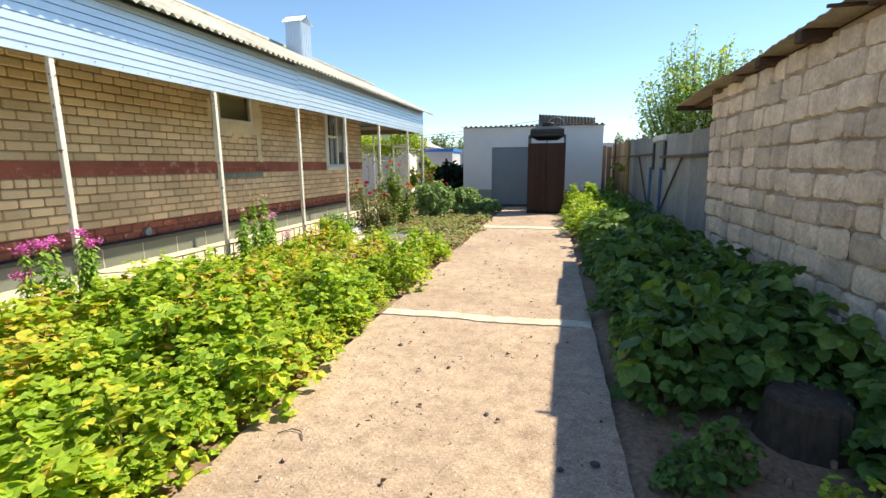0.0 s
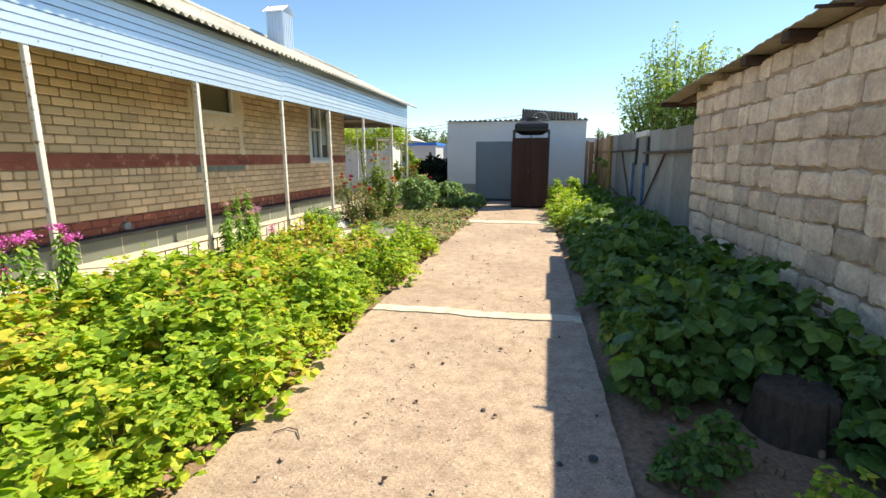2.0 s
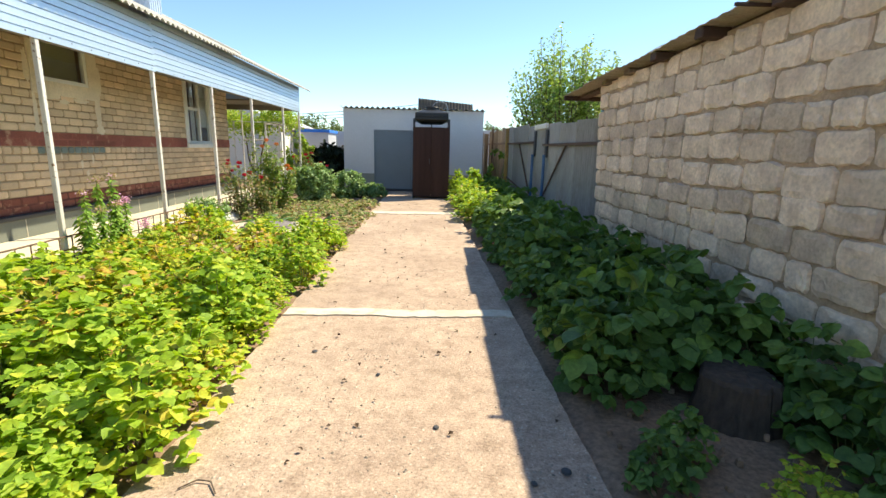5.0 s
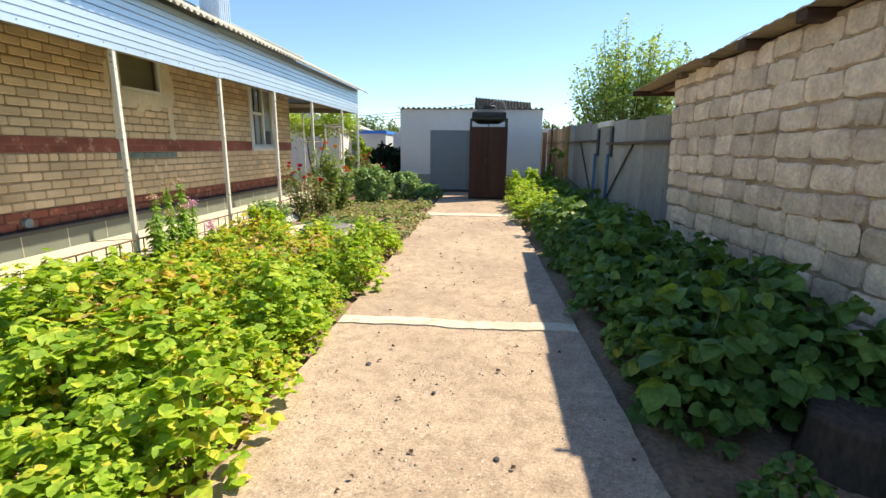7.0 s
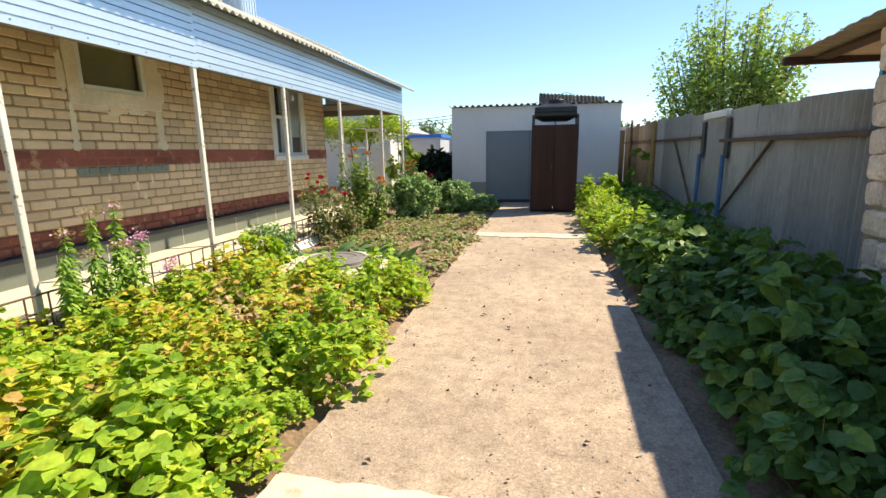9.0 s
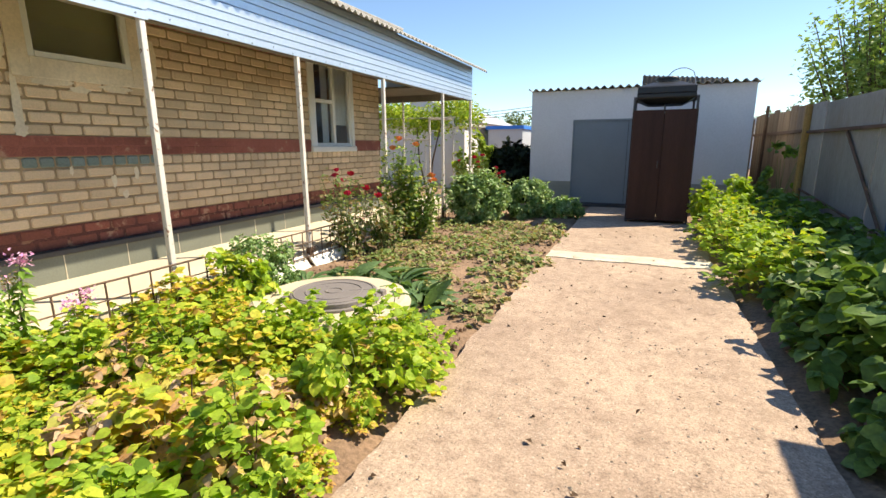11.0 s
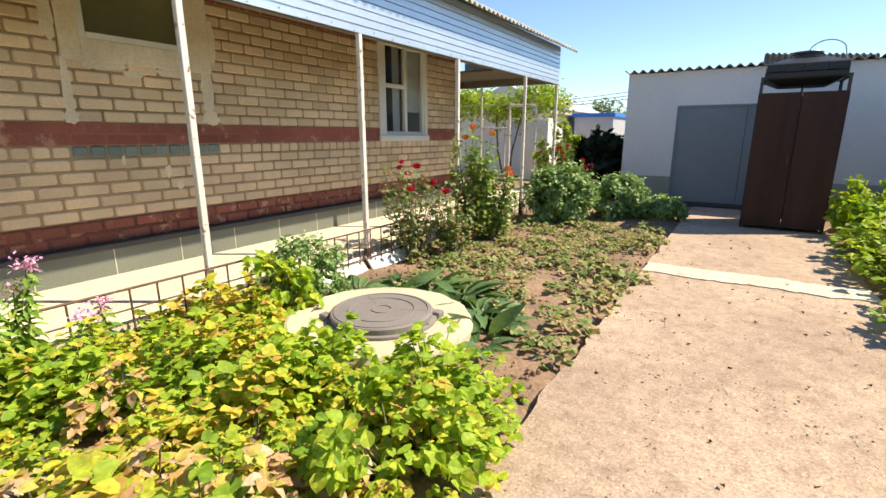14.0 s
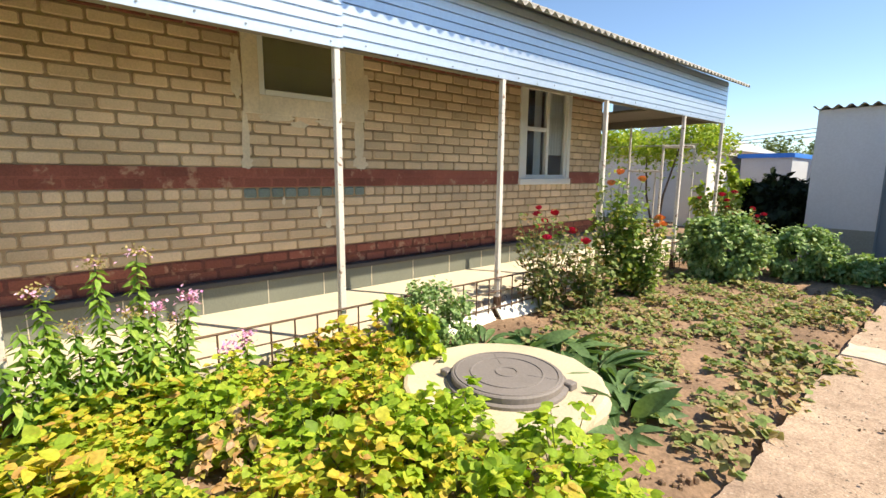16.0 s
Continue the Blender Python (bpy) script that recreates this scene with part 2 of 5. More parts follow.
M_LEAF = leafy("bean_leaf", [(0.0, (0.15, 0.29, 0.035)), (0.35, (0.34, 0.52, 0.055)), (0.65, (0.48, 0.64, 0.075)), (0.83, (0.68, 0.71, 0.09)), (0.94, (0.72, 0.56, 0.12)), (1.0, (0.5, 0.33, 0.2))], 0.55, 0.46, 0.25)
M_LEAF_Y = leafy("yellowing_leaf", [(0.0, (0.16, 0.29, 0.035)), (0.3, (0.34, 0.5, 0.055)), (0.5, (0.54, 0.62, 0.075)), (0.68, (0.75, 0.66, 0.09)), (0.82, (0.74, 0.5, 0.12)), (0.92, (0.58, 0.33, 0.16)), (1.0, (0.66, 0.52, 0.38))], 0.6, 0.44, 0.35)
M_LEAF_DRY = leafy("dry_leaf", [(0.0, (0.3, 0.4, 0.08)), (0.3, (0.66, 0.56, 0.14)), (0.55, (0.6, 0.36, 0.18)), (1.0, (0.72, 0.58, 0.44))], 0.7, 0.3, 0.2)
# bean green darkened so the leaf colour itself carries shade
M_LEAF_SHADE = leafy("deep_green_leaf", [(0.0, (0.075, 0.15, 0.042)), (0.6, (0.145, 0.26, 0.062)), (0.95, (0.23, 0.36, 0.075)), (1.0, (0.58, 0.5, 0.07))], 0.5, 0.35, 0.2)
M_LEAF_P = leafy("phlox_leaf", [(0.0, (0.16, 0.31, 0.05)), (0.8, (0.31, 0.5, 0.09)), (1.0, (0.48, 0.58, 0.12))], 0.55, 0.4)
M_LEAF_S = leafy("strawberry_leaf", [(0.0, (0.14, 0.23, 0.07)), (0.4, (0.28, 0.38, 0.13)), (0.6, (0.47, 0.42, 0.21)), (1.0, (0.58, 0.41, 0.27))], 0.6, 0.35, 0.3)
M_LEAF_B = leafy("bush_leaf", [(0.0, (0.15, 0.28, 0.09)), (0.6, (0.29, 0.44, 0.18)), (1.0, (0.44, 0.57, 0.28))], 0.5, 0.3)
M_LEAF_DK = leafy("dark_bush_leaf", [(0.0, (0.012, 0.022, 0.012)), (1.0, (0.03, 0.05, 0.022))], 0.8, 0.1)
M_LEAF_G = leafy("vine_leaf", [(0.0, (0.2, 0.34, 0.05)), (0.7, (0.42, 0.55, 0.09)), (1.0, (0.6, 0.62, 0.14))], 0.6, 0.45)
# distance haze is mixed into this grey-green leaf colour
M_LEAF_HAZE = leafy("far_tree_leaf", [(0.0, (0.13, 0.19, 0.08)), (1.0, (0.26, 0.33, 0.15))], 0.7, 0.3)
M_LEAF_T = leafy("tree_leaf", [(0.0, (0.18, 0.3, 0.09)), (0.7, (0.34, 0.49, 0.16)), (1.0, (0.52, 0.64, 0.24))], 0.45, 0.5)
M_LEAF_H = leafy("lily_leaf", [(0.0, (0.1, 0.19, 0.08)), (1.0, (0.18, 0.3, 0.12))], 0.45)
M_LEAF_R = leafy("rose_leaf", [(0.0, (0.1, 0.17, 0.05)), (0.55, (0.29, 0.38, 0.14)), (0.8, (0.42, 0.34, 0.2)), (1.0, (0.42, 0.25, 0.18))], 0.55, 0.4)
M_LEAF_RG = leafy("green_rose_leaf", [(0.0, (0.13, 0.24, 0.05)), (0.8, (0.3, 0.42, 0.1)), (1.0, (0.5, 0.45, 0.12))])
M_LITTER = surface("dry_leaf_scrap", (0.1, 0.06, 0.035), 0.9, 40, 5, 0.3, 0, per_island=0.4)
M_ROSE = leafy("red_petal", [(0, (0.42, 0.008, 0.03)), (1, (0.68, 0.02, 0.09))], 0.6, 0.2)
M_ORANGE = leafy("orange_petal", [(0, (0.8, 0.2, 0.07)), (1, (0.85, 0.42, 0.16))], 0.6, 0.2)
M_PINK = leafy("pink_petal", [(0, (0.62, 0.06, 0.55)), (1, (0.86, 0.26, 0.8))], 0.6, 0.3)
M_PALEPINK = leafy("pale_pink_petal", [(0, (0.72, 0.3, 0.66)), (1, (0.9, 0.6, 0.88))], 0.6, 0.3)
M_DRY = leafy("dry_flower", [(0, (0.35, 0.28, 0.1)), (1, (0.5, 0.42, 0.2))])

m_glass, gnt, gb = nodes_of("window_glass")
gb.inputs["Base Color"].default_value = (0.9, 0.93, 0.9, 1)
gb.inputs["Roughness"].default_value = 0.02
gb.inputs["Transmission Weight"].default_value = 1.0
gb.inputs["IOR"].default_value = 1.45
M_GLASS = m_glass


# ---- builders ----
def box(bm, x0, x1, y0, y1, z0, z1, bevel=0.0, seg=1):
    vs = [bm.verts.new((x, y, z)) for x in (x0, x1) for y in (y0, y1) for z in (z0, z1)]
    fs = [bm.faces.new([vs[i] for i in f]) for f in ((0, 1, 3, 2), (4, 6, 7, 5), (0, 4, 5, 1), (2, 3, 7, 6), (0, 2, 6, 4), (1, 5, 7, 3))]
    if bevel:
        es = list({e for f in fs for e in f.edges})
        bmesh.ops.bevel(bm, geom=es, offset=bevel, segments=seg, affect='EDGES')
    return bm


def boxed(*a, **k):
    return box(bmesh.new(), *a, **k)


def tube(bm, a, b, r0, r1=None, n=8):
    r1 = r0 if r1 is None else r1
    a, b = Vector(a), Vector(b)
    q = (b - a).to_track_quat('Z', 'Y').to_matrix()
    rings = []
    for p, r in ((a, r0), (b, r1)):
        rings.append([bm.verts.new(p + q @ Vector((r * math.cos(2 * math.pi * i / n), r * math.sin(2 * math.pi * i / n), 0))) for i in range(n)])
    for i in range(n):
        bm.faces.new((rings[0][i], rings[0][(i + 1) % n], rings[1][(i + 1) % n], rings[1][i]))
    bm.faces.new(rings[1])
    bm.faces.new(rings[0][::-1])
    return bm


def tubed(*a, **k):
    return tube(bmesh.new(), *a, **k)


def part(name, bm, material, parent=None, label="", smooth=False):
    me = bpy.data.meshes.new(name)
    bmesh.ops.recalc_face_normals(bm, faces=bm.faces)
    bm.to_mesh(me)
    bm.free()
    me.materials.append(material)
    if smooth:
        for p in me.polygons:
            p.use_smooth = True
    ob = new(name, me)
    if parent is not None:
        ob.parent = parent
    if label:
        ob["label"] = label
    if name == "stem":
        ob["kind"] = "stuff"
    return ob


def raw(name, verts, faces, material, parent=None, smooth=False):
    me = bpy.data.meshes.new(name)
    me.from_pydata([tuple(v) for v in verts], [], [tuple(f) for f in faces])
    me.materials.append(material)
    if smooth:
        for p in me.polygons:
            p.use_smooth = True
    ob = new(name, me)
    if parent is not None:
        ob.parent = parent
    if name in ("foliage", "crown", "vine_foliage", "flower_head"):
        ob["kind"] = "stuff"
    return ob


def thing(name, label, category, group="", kind=""):
    return tagged(new(name), label, category, group, kind)


def setting(name, label, category="", group=""):
    return tagged(new(name), label, category or name, group, "structure")


def structure(ob, label, category=""):
    return tagged(ob, label, category or ob.name.split("_")[0], "", "structure")


RNG = np.random.default_rng(7)

# half-outlines of leaves as (along, across, droop)
OVATE = [(0.0, 0.0), (0.1, 0.28), (0.4, 0.45), (0.74, 0.29), (1.0, 0.0)]
ROUND = [(0.0, 0.0), (0.08, 0.34), (0.4, 0.5), (0.76, 0.36), (1.0, 0.0)]
NARROW = [(0.0, 0.0), (0.2, 0.15), (0.5, 0.2), (0.8, 0.11), (1.0, 0.0)]
SMALL = [(0.0, 0.0), (0.5, 0.36), (1.0, 0.0)]


def leaf_cloud(places, aims, sizes, outline=OVATE, fold=0.25, droop=0.35):
    """Vertices and faces of many leaves: place, direction of the midrib, length."""
    places, aims, sizes = np.asarray(places, float), np.asarray(aims, float), np.asarray(sizes, float)
    n = len(places)
    aims = aims / np.linalg.norm(aims, axis=1, keepdims=True)
    side = np.cross(aims, np.array([0, 0, 1.0]) + RNG.normal(0, 0.35, (n, 3)))
    side /= np.linalg.norm(side, axis=1, keepdims=True) + 1e-9
    up = np.cross(side, aims)
    loc = []
    k = len(outline)
    for a, w in outline:
        loc.append((a, 0.0, -droop * a * a))
    for sgn in (1, -1):
        for a, w in outline[1:-1]:
            loc.append((a, sgn * w, fold * w - droop * a * a))
    loc = np.array(loc)
    v = (places[:, None, :] + sizes[:, None, None] * (loc[None, :, 0:1] * aims[:, None, :] + loc[None, :, 1:2] * side[:, None, :] + loc[None, :, 2:3] * up[:, None, :]))
    m = len(loc)
    f = []
    for sgn in (0, 1):
        o = k + sgn * (k - 2)
        chain = [0] + [o + i for i in range(k - 2)] + [k - 1]
        for i in range(k - 1):
            quad = [i, i + 1, chain[i + 1], chain[i]]
            quad = [q for j, q in enumerate(quad) if q not in quad[:j]]
            f.append(quad if sgn == 0 else quad[::-1])
    faces = []
    for i in range(n):
        b = i * m
        faces.extend([[b + q for q in face] for face in f])
    return v.reshape(-1, 3), faces


def directions(n, up=0.3, spread=1.0):
    a = RNG.uniform(0, 2 * math.pi, n)
    z = RNG.normal(up, 0.5, n)
    return np.stack([np.cos(a) * spread, np.sin(a) * spread, z], 1)


def dome(n, radius, height, low=0.15, bumps=4):
    """Points through the outer part of an uneven mound."""
    a = RNG.uniform(0, 2 * math.pi, n)
    r = np.sqrt(RNG.uniform(0, 1, n))
    ph = RNG.uniform(0, 6.28, 3)
    lim = 1 + 0.16 * np.sin(bumps * a + ph[0]) + 0.1 * np.sin((bumps + 3) * a + ph[1])
    top = height * (1 - 0.75 * r ** 2.6) * (0.9 + 0.15 * np.sin(3 * a + ph[2]))
    t = np.clip(1 - np.abs(RNG.normal(0, 0.4, n)), 0.03, 1.1)
    z = low * height + (top - low * height) * t
    return np.stack([radius * lim * r * np.cos(a), radius * lim * r * np.sin(a), z], 1)


def shell(n, radius, height, inner=0.72):
    """Points in the outer layer of an uneven rounded bush."""
    d = RNG.normal(0, 1, (n, 3))
    d /= np.linalg.norm(d, axis=1, keepdims=True)
    ph = RNG.uniform(0, 6.28, 3)
    a = np.arctan2(d[:, 1], d[:, 0])
    k = RNG.uniform(inner, 1.04, n) * (1 + 0.09 * np.sin(3 * a + ph[0]) + 0.08 * np.sin(5 * d[:, 2] * 2 + 2 * a + ph[1]) + 0.06 * np.sin(9 * a + 7 * d[:, 2] + ph[2]))
    p = d * k[:, None] * np.array((radius, radius, height * 0.52)) + np.array((0, 0, height * 0.5))
    p[:, 2] = np.maximum(p[:, 2], 0.03)
    return p, d


def stalks(ends, base_spread, r, n=4, bend=0.2, start=0.0):
    """Thin bent stalks from the root to each end."""
    bm = bmesh.new()
    for e in ends:
        e = Vector(e)
        b = Vector((e.x * base_spread, e.y * base_spread, start))
        mid = (b + e) / 2 + Vector((e.x, e.y, 0)) * -bend
        tube(bm, b, mid, r, r * 0.8, n)
        tube(bm, mid, e, r * 0.8, r * 0.5, n)
    return bm


def plant(name, label, category, group, leaf_mat, leaves, radius, height, size, outline=OVATE, stem_count=14, up=0.12, low=0.2, droop=0.22, stem_mat=None, stem_r=0.005, three=True):
    top = thing(name, label, category, group)
    p = dome(leaves // 3 if three else leaves, radius, height, low)
    d = directions(len(p), up)
    outw = p.copy(); outw[:, 2] = 0
    d += outw / max(radius, 1e-3) * 0.6
    s = size * RNG.uniform(0.65, 1.25, len(p))
    if three:
        dn = d / np.linalg.norm(d, axis=1, keepdims=True)
        perp = np.stack([-dn[:, 1], dn[:, 0], np.zeros(len(dn))], 1)
        P = np.concatenate([p, p, p])
        D = np.concatenate([dn, dn * 0.35 + perp, dn * 0.35 - perp])
        S = np.concatenate([s, s * 0.85, s * 0.85])
    else:
        P, D, S = p, d, s
    v, f = leaf_cloud(P, D, S, outline, 0.22, droop)
    raw("foliage", v, f, leaf_mat, top, True)
    part("stem", stalks(p[RNG.integers(0, len(p), stem_count)], 0.25, stem_r), stem_mat or M_STEM, top)
    return top


def wavy(name, x_of, z_of, u_n, y0, y1, pitch, amp, material, parent=None, thick=0.008, per=6):
    """A sheet waved along y; x_of and z_of give its place down the slope for u in 0..1."""
    n = int((y1 - y0) / pitch * per) + 1
    v, f = [], []
    for side in (0, 1):
        for i in range(n):
            y = y0 + (y1 - y0) * i / (n - 1)
            w = amp * math.cos(2 * math.pi * (y - y0) / pitch)
            for j in range(u_n):
                u = j / (u_n - 1)
                v.append((x_of(u), y, z_of(u) + w - side * thick))
    o = n * u_n
    for i in range(n - 1):
        for j in range(u_n - 1):
            a, b, c, d = i * u_n + j, i * u_n + j + 1, (i + 1) * u_n + j + 1, (i + 1) * u_n + j
            f.append((a, b, c, d))
            f.append((o + d, o + c, o + b, o + a))
        for j in (0, u_n - 1):
            a, d = i * u_n + j, (i + 1) * u_n + j
            f.append((a, d, o + d, o + a))
    return raw(name, v, f, material, parent)


# ---- ground, path, pavement ----
def ground_sheet():
    """One sheet: fine near the beds, stretched to the horizon."""
    xs = np.concatenate([[-900, -200, -60, -25, -12, -8], np.arange(-6, 3.01, 0.12), [4, 6, 12, 25, 60, 200, 900]])
    ys = np.concatenate([[-900, -200, -60, -20, -8, -3], np.arange(-1, 17.01, 0.12), [18, 20, 25, 40, 80, 200, 900]])
    v = []
    for y in ys:
        for x in xs:
            near = 1.0 if (-5.9 < x < 2.9 and -1 < y < 16.5) else 0.0
            on_path = -1.7 < x < 0.4
            z = -0.045 if near else -0.07
            if near and not on_path:
                z += 0.03 * noise.noise((x * 1.3, y * 1.3, 0)) + 0.025 * noise.noise((x * 6, y * 6, 3)) + (0.03 if x < -1.7 else 0.02)
            elif near:
                z -= 0.02
            v.append((x, y, z))
    n = len(xs)
    f = [(j * n + i, j * n + i + 1, (j + 1) * n + i + 1, (j + 1) * n + i) for j in range(len(ys) - 1) for i in range(n - 1)]
    return structure(raw("ground", v, f, M_SOIL, None, True), "dry brown garden soil with small clods", "ground")


ground_sheet()


def path_left(y):
    return -1.595 - 0.005 * y + 0.035 * noise.noise((0, y * 2.1, 0)) + 0.022 * noise.noise((5, y * 9, 0))


def path_right(y):
    return 0.43 - 0.011 * y + 0.02 * noise.noise((9, y * 2.1, 0)) + 0.01 * noise.noise((15, y * 9, 0))


def slab(name, y0, y1, z, material, parent, steps=0.08, inset=0.0, crooked=0.0):
    n = max(3, int((y1 - y0) / steps))
    v, f = [], []
    m = 33 if crooked else 9
    for i in range(n + 1):
        y = y0 + (y1 - y0) * i / n
        for j in range(m):
            u = j / (m - 1)
            x = path_left(y) + inset + (path_right(y) - path_left(y) - 2 * inset) * u
            w = crooked * (noise.noise((x * 2.3, y0, 4)) + 0.6 * noise.noise((x * 11, y0 + i, 8))) if i in (0, n) else 0
            v.append((x, y + w, z + 0.004 * noise.noise((x * 2, y * 2, 1))))
    for i in range(n):
        for j in range(m - 1):
            a = i * m + j
            f.append((a, a + 1, a + m + 1, a + m))
    o = len(v)
    edge = [i * m for i in range(n + 1)] + [n * m + j for j in range(1, m)] + [i * m + m - 1 for i in range(n - 1, -1, -1)] + [j for j in range(m - 2, 0, -1)]
    for e in edge:
        v.append((v[e][0], v[e][1], -0.1))
    for i in range(len(edge)):
        k = (i + 1) % len(edge)
        f.append((edge[k], edge[i], o + i, o + k))
    return raw(name, v, f, material, parent)


path = setting("pavement_path", "pinkish beige worn concrete garden path with pale joints", "path")
for a, b in ((-2.5, 4.22), (4.22, 10.85), (10.85, 16.2)):
    slab("slab", a, b, 0.0, M_PATH, path)
slab("joint_strip", 4.22, 4.385, 0.012, M_STRIP, path, 0.04, 0.01, 0.05)
slab("joint_strip", 10.66, 11.06, 0.012, M_STRIP, path, 0.06, 0.01, 0.08)

pave = structure(part("pavement_by_house", boxed(-5.72, -4.4, -3, 16.2, -0.1, 0.145, 0.01), M_PAVE), "pale concrete apron along the house", "pavement")

# ---- house ----
WALL_X = -5.752
house = setting("wall_house", "buff brick house wall with red painted bands", "wall")
W1 = (7.35, 8.31, 2.23, 2.86)    # opening of the small window: y0, y1, z0, z1
W2 = (11.38, 12.47, 1.42, 2.84)
END = 13.53


def backing():
    bm = bmesh.new()
    x0, x1 = WALL_X - 0.35, WALL_X - 0.012
    ys = [-3, W1[0], W1[1], W2[0], W2[1], END]
    for i in range(5):
        hole = {1: W1, 3: W2}.get(i)
        if hole:
            box(bm, x0, x1, ys[i], ys[i + 1], 0.41, hole[2])
            box(bm, x0, x1, ys[i], ys[i + 1], hole[3], 3.0)
        else:
            box(bm, x0, x1, ys[i], ys[i + 1], 0.36, 3.0)
    box(bm, -12.0, x0 + 0.01, END - 0.35, END, 0.0, 3.0)
    box(bm, -12.0, x0 + 0.01, -3.0, -2.65, 0.0, 3.0)
    box(bm, -12.0, -11.7, -2.65, END - 0.35, 0.0, 3.0)
    return bm


part("mortar", backing(), M_MORTAR, house)
part("painted_joints", boxed(WALL_X - 0.02, WALL_X - 0.0035, -3, END - 0.005, 0.452, 0.668), M_REDDARK, house, "dark red painted joints")
for a, b in ((-3, W2[0] - 0.13), (W2[1] + 0.08, END - 0.005)):
    part("painted_band", boxed(WALL_X - 0.02, WALL_X + 0.0025, a, b, 1.338, 1.526), M_RED, house, "red-brown painted band")
structure(part("floor_of_house", boxed(-11.7, WALL_X - 0.35, -2.65, END - 0.35, 0.3, 0.36), M_INSIDE), "plain floor inside the house", "floor")
structure(part("ceiling_of_house", boxed(-11.7, WALL_X - 0.02, -2.65, END - 0.35, 2.96, 3.0), M_INSIDE), "plain ceiling inside the house", "ceiling")
part("plinth", boxed(WALL_X - 0.35, WALL_X + 0.05, -3, END + 0.02, -0.05, 0.405, 0.006), M_PLINTH, house, "grey-green painted plinth")
for k in range(16):
    part("plinth_joint", boxed(WALL_X + 0.04, WALL_X + 0.054, 3.6 + 0.62 * k, 3.608 + 0.62 * k, 0.146, 0.395), M_STRIP, house)
part("flashing", boxed(WALL_X - 0.1, WALL_X + 0.085, -3, END + 0.03, 0.395, 0.45, 0.008), M_DARK, house, "dark metal strip over the plinth")


def window(name, w, label, split, depth):
    y0, y1, z0, z1 = w
    win = structure(new(name), label, "window")
    x = WALL_X - depth
    t = 0.06
    for a in ((y0, y0 + t, z0, z1), (y1 - t, y1, z0, z1), (y0 + t, y1 - t, z0, z0 + t), (y0 + t, y1 - t, z1 - t, z1)):
        part("window_frame", boxed(x - 0.03, x + 0.04, *a, bevel=0.006), M_WHITE, win)
    panes = [(y0 + t, y1 - t, z0 + t, z1 - t)]
    if split:
        ym = y0 + (y1 - y0) * 0.52
        zt = z0 + (z1 - z0) * 0.54
        part("mullion", boxed(x - 0.03, x + 0.045, ym - 0.035, ym + 0.035, z0 + t, z1 - t, bevel=0.006), M_WHITE, win)
        part("transom", boxed(x - 0.03, x + 0.04, y0 + t, ym - 0.035, zt - 0.03, zt + 0.03, bevel=0.006), M_WHITE, win)
        panes = [(y0 + t, ym - 0.035, z0 + t, zt - 0.03), (y0 + t, ym - 0.035, zt + 0.03, z1 - t), (ym + 0.035, y1 - t, z0 + t, z1 - t)]
    for a in panes:
        g = part("pane", boxed(x - 0.003, x + 0.003, *a), M_GLASS, win)
        g.visible_shadow = False
    return win


win1 = window("window_1", W1, "small white-framed window with a drab blind behind", False, 0.035)
win2 = window("window_2", W2, "white-framed three-pane window with pale curtain", True, 0.045)
part("window_sill", boxed(WALL_X - 0.06, WALL_X + 0.05, W2[0] - 0.14, W2[1] + 0.09, 1.325, 1.42, bevel=0.008), M_WHITE, win2)
for a in ((W2[0] - 0.13, W2[0] + 0.004, 1.422, 2.84), (W2[1] - 0.004, W2[1] + 0.08, 1.422, 2.84)):
    part("window_surround", boxed(WALL_X - 0.1, WALL_X + 0.02, *a, bevel=0.006), M_WHITE, win2)
for a in ((W1[0] - 0.15, W1[0] + 0.004, 2.05, 2.95), (W1[1] - 0.004, W1[1] + 0.22, 2.05, 2.95), (W1[0] + 0.004, W1[1] - 0.004, 2.05, W1[2] + 0.004)):
    part("plaster_surround", boxed(WALL_X - 0.1, WALL_X + 0.012, *a, bevel=0.004), M_PLASTER, win1, "rough smeared plaster surround")

part("blind", boxed(WALL_X - 0.16, WALL_X - 0.15, W1[0] + 0.01, W1[1] - 0.01, W1[2] + 0.01, W1[3] - 0.01), M_BLIND, win1, "olive drab blind behind the glass")
CY = W2[0] + (W2[1] - W2[0]) * 0.5


def curtain(y0, y1, z0, z1):
    n = 40
    v, f = [], []
    for i in range(n + 1):
        y = y0 + (y1 - y0) * i / n
        x = WALL_X - 0.1 + 0.012 * math.sin(i * 1.1)
        v += [(x, y, z0), (x, y, z1), (x - 0.003, y, z0), (x - 0.003, y, z1)]
    for i in range(n):
        a = 4 * i
        f += [(a, a + 4, a + 5, a + 1), (a + 2, a + 3, a + 7, a + 6)]
    return tagged(raw("curtain", v, f, M_CLOTH), "pale curtain hanging behind the window", "curtain")


curtain(CY + 0.03, W2[1], 1.8, 2.83)
curtain(W2[0] + 0.33, CY - 0.04, 1.44, 2.83)

# ---- veranda: posts, fascia, roof ----
FX = -4.233
POSTS_Y = (1.42, 3.385, 5.39, 7.375, 9.18, 11.09, 13.35, 14.93)


def veranda_post(y):
    p = thing("veranda_post", "white painted square steel post with rust flecks", "post", "veranda posts")
    part("shaft", boxed(-0.025, 0.025, -0.025, 0.025, 0.02, 2.4, bevel=0.005), M_POST, p)
    part("foot", boxed(-0.028, 0.028, -0.028, 0.028, -0.06, 0.22, bevel=0.004), M_RUST, p, "rusty bare steel foot")
    p.matrix_basis = pose(FX - 0.004, y, 0)
    return p


first = veranda_post(POSTS_Y[0])
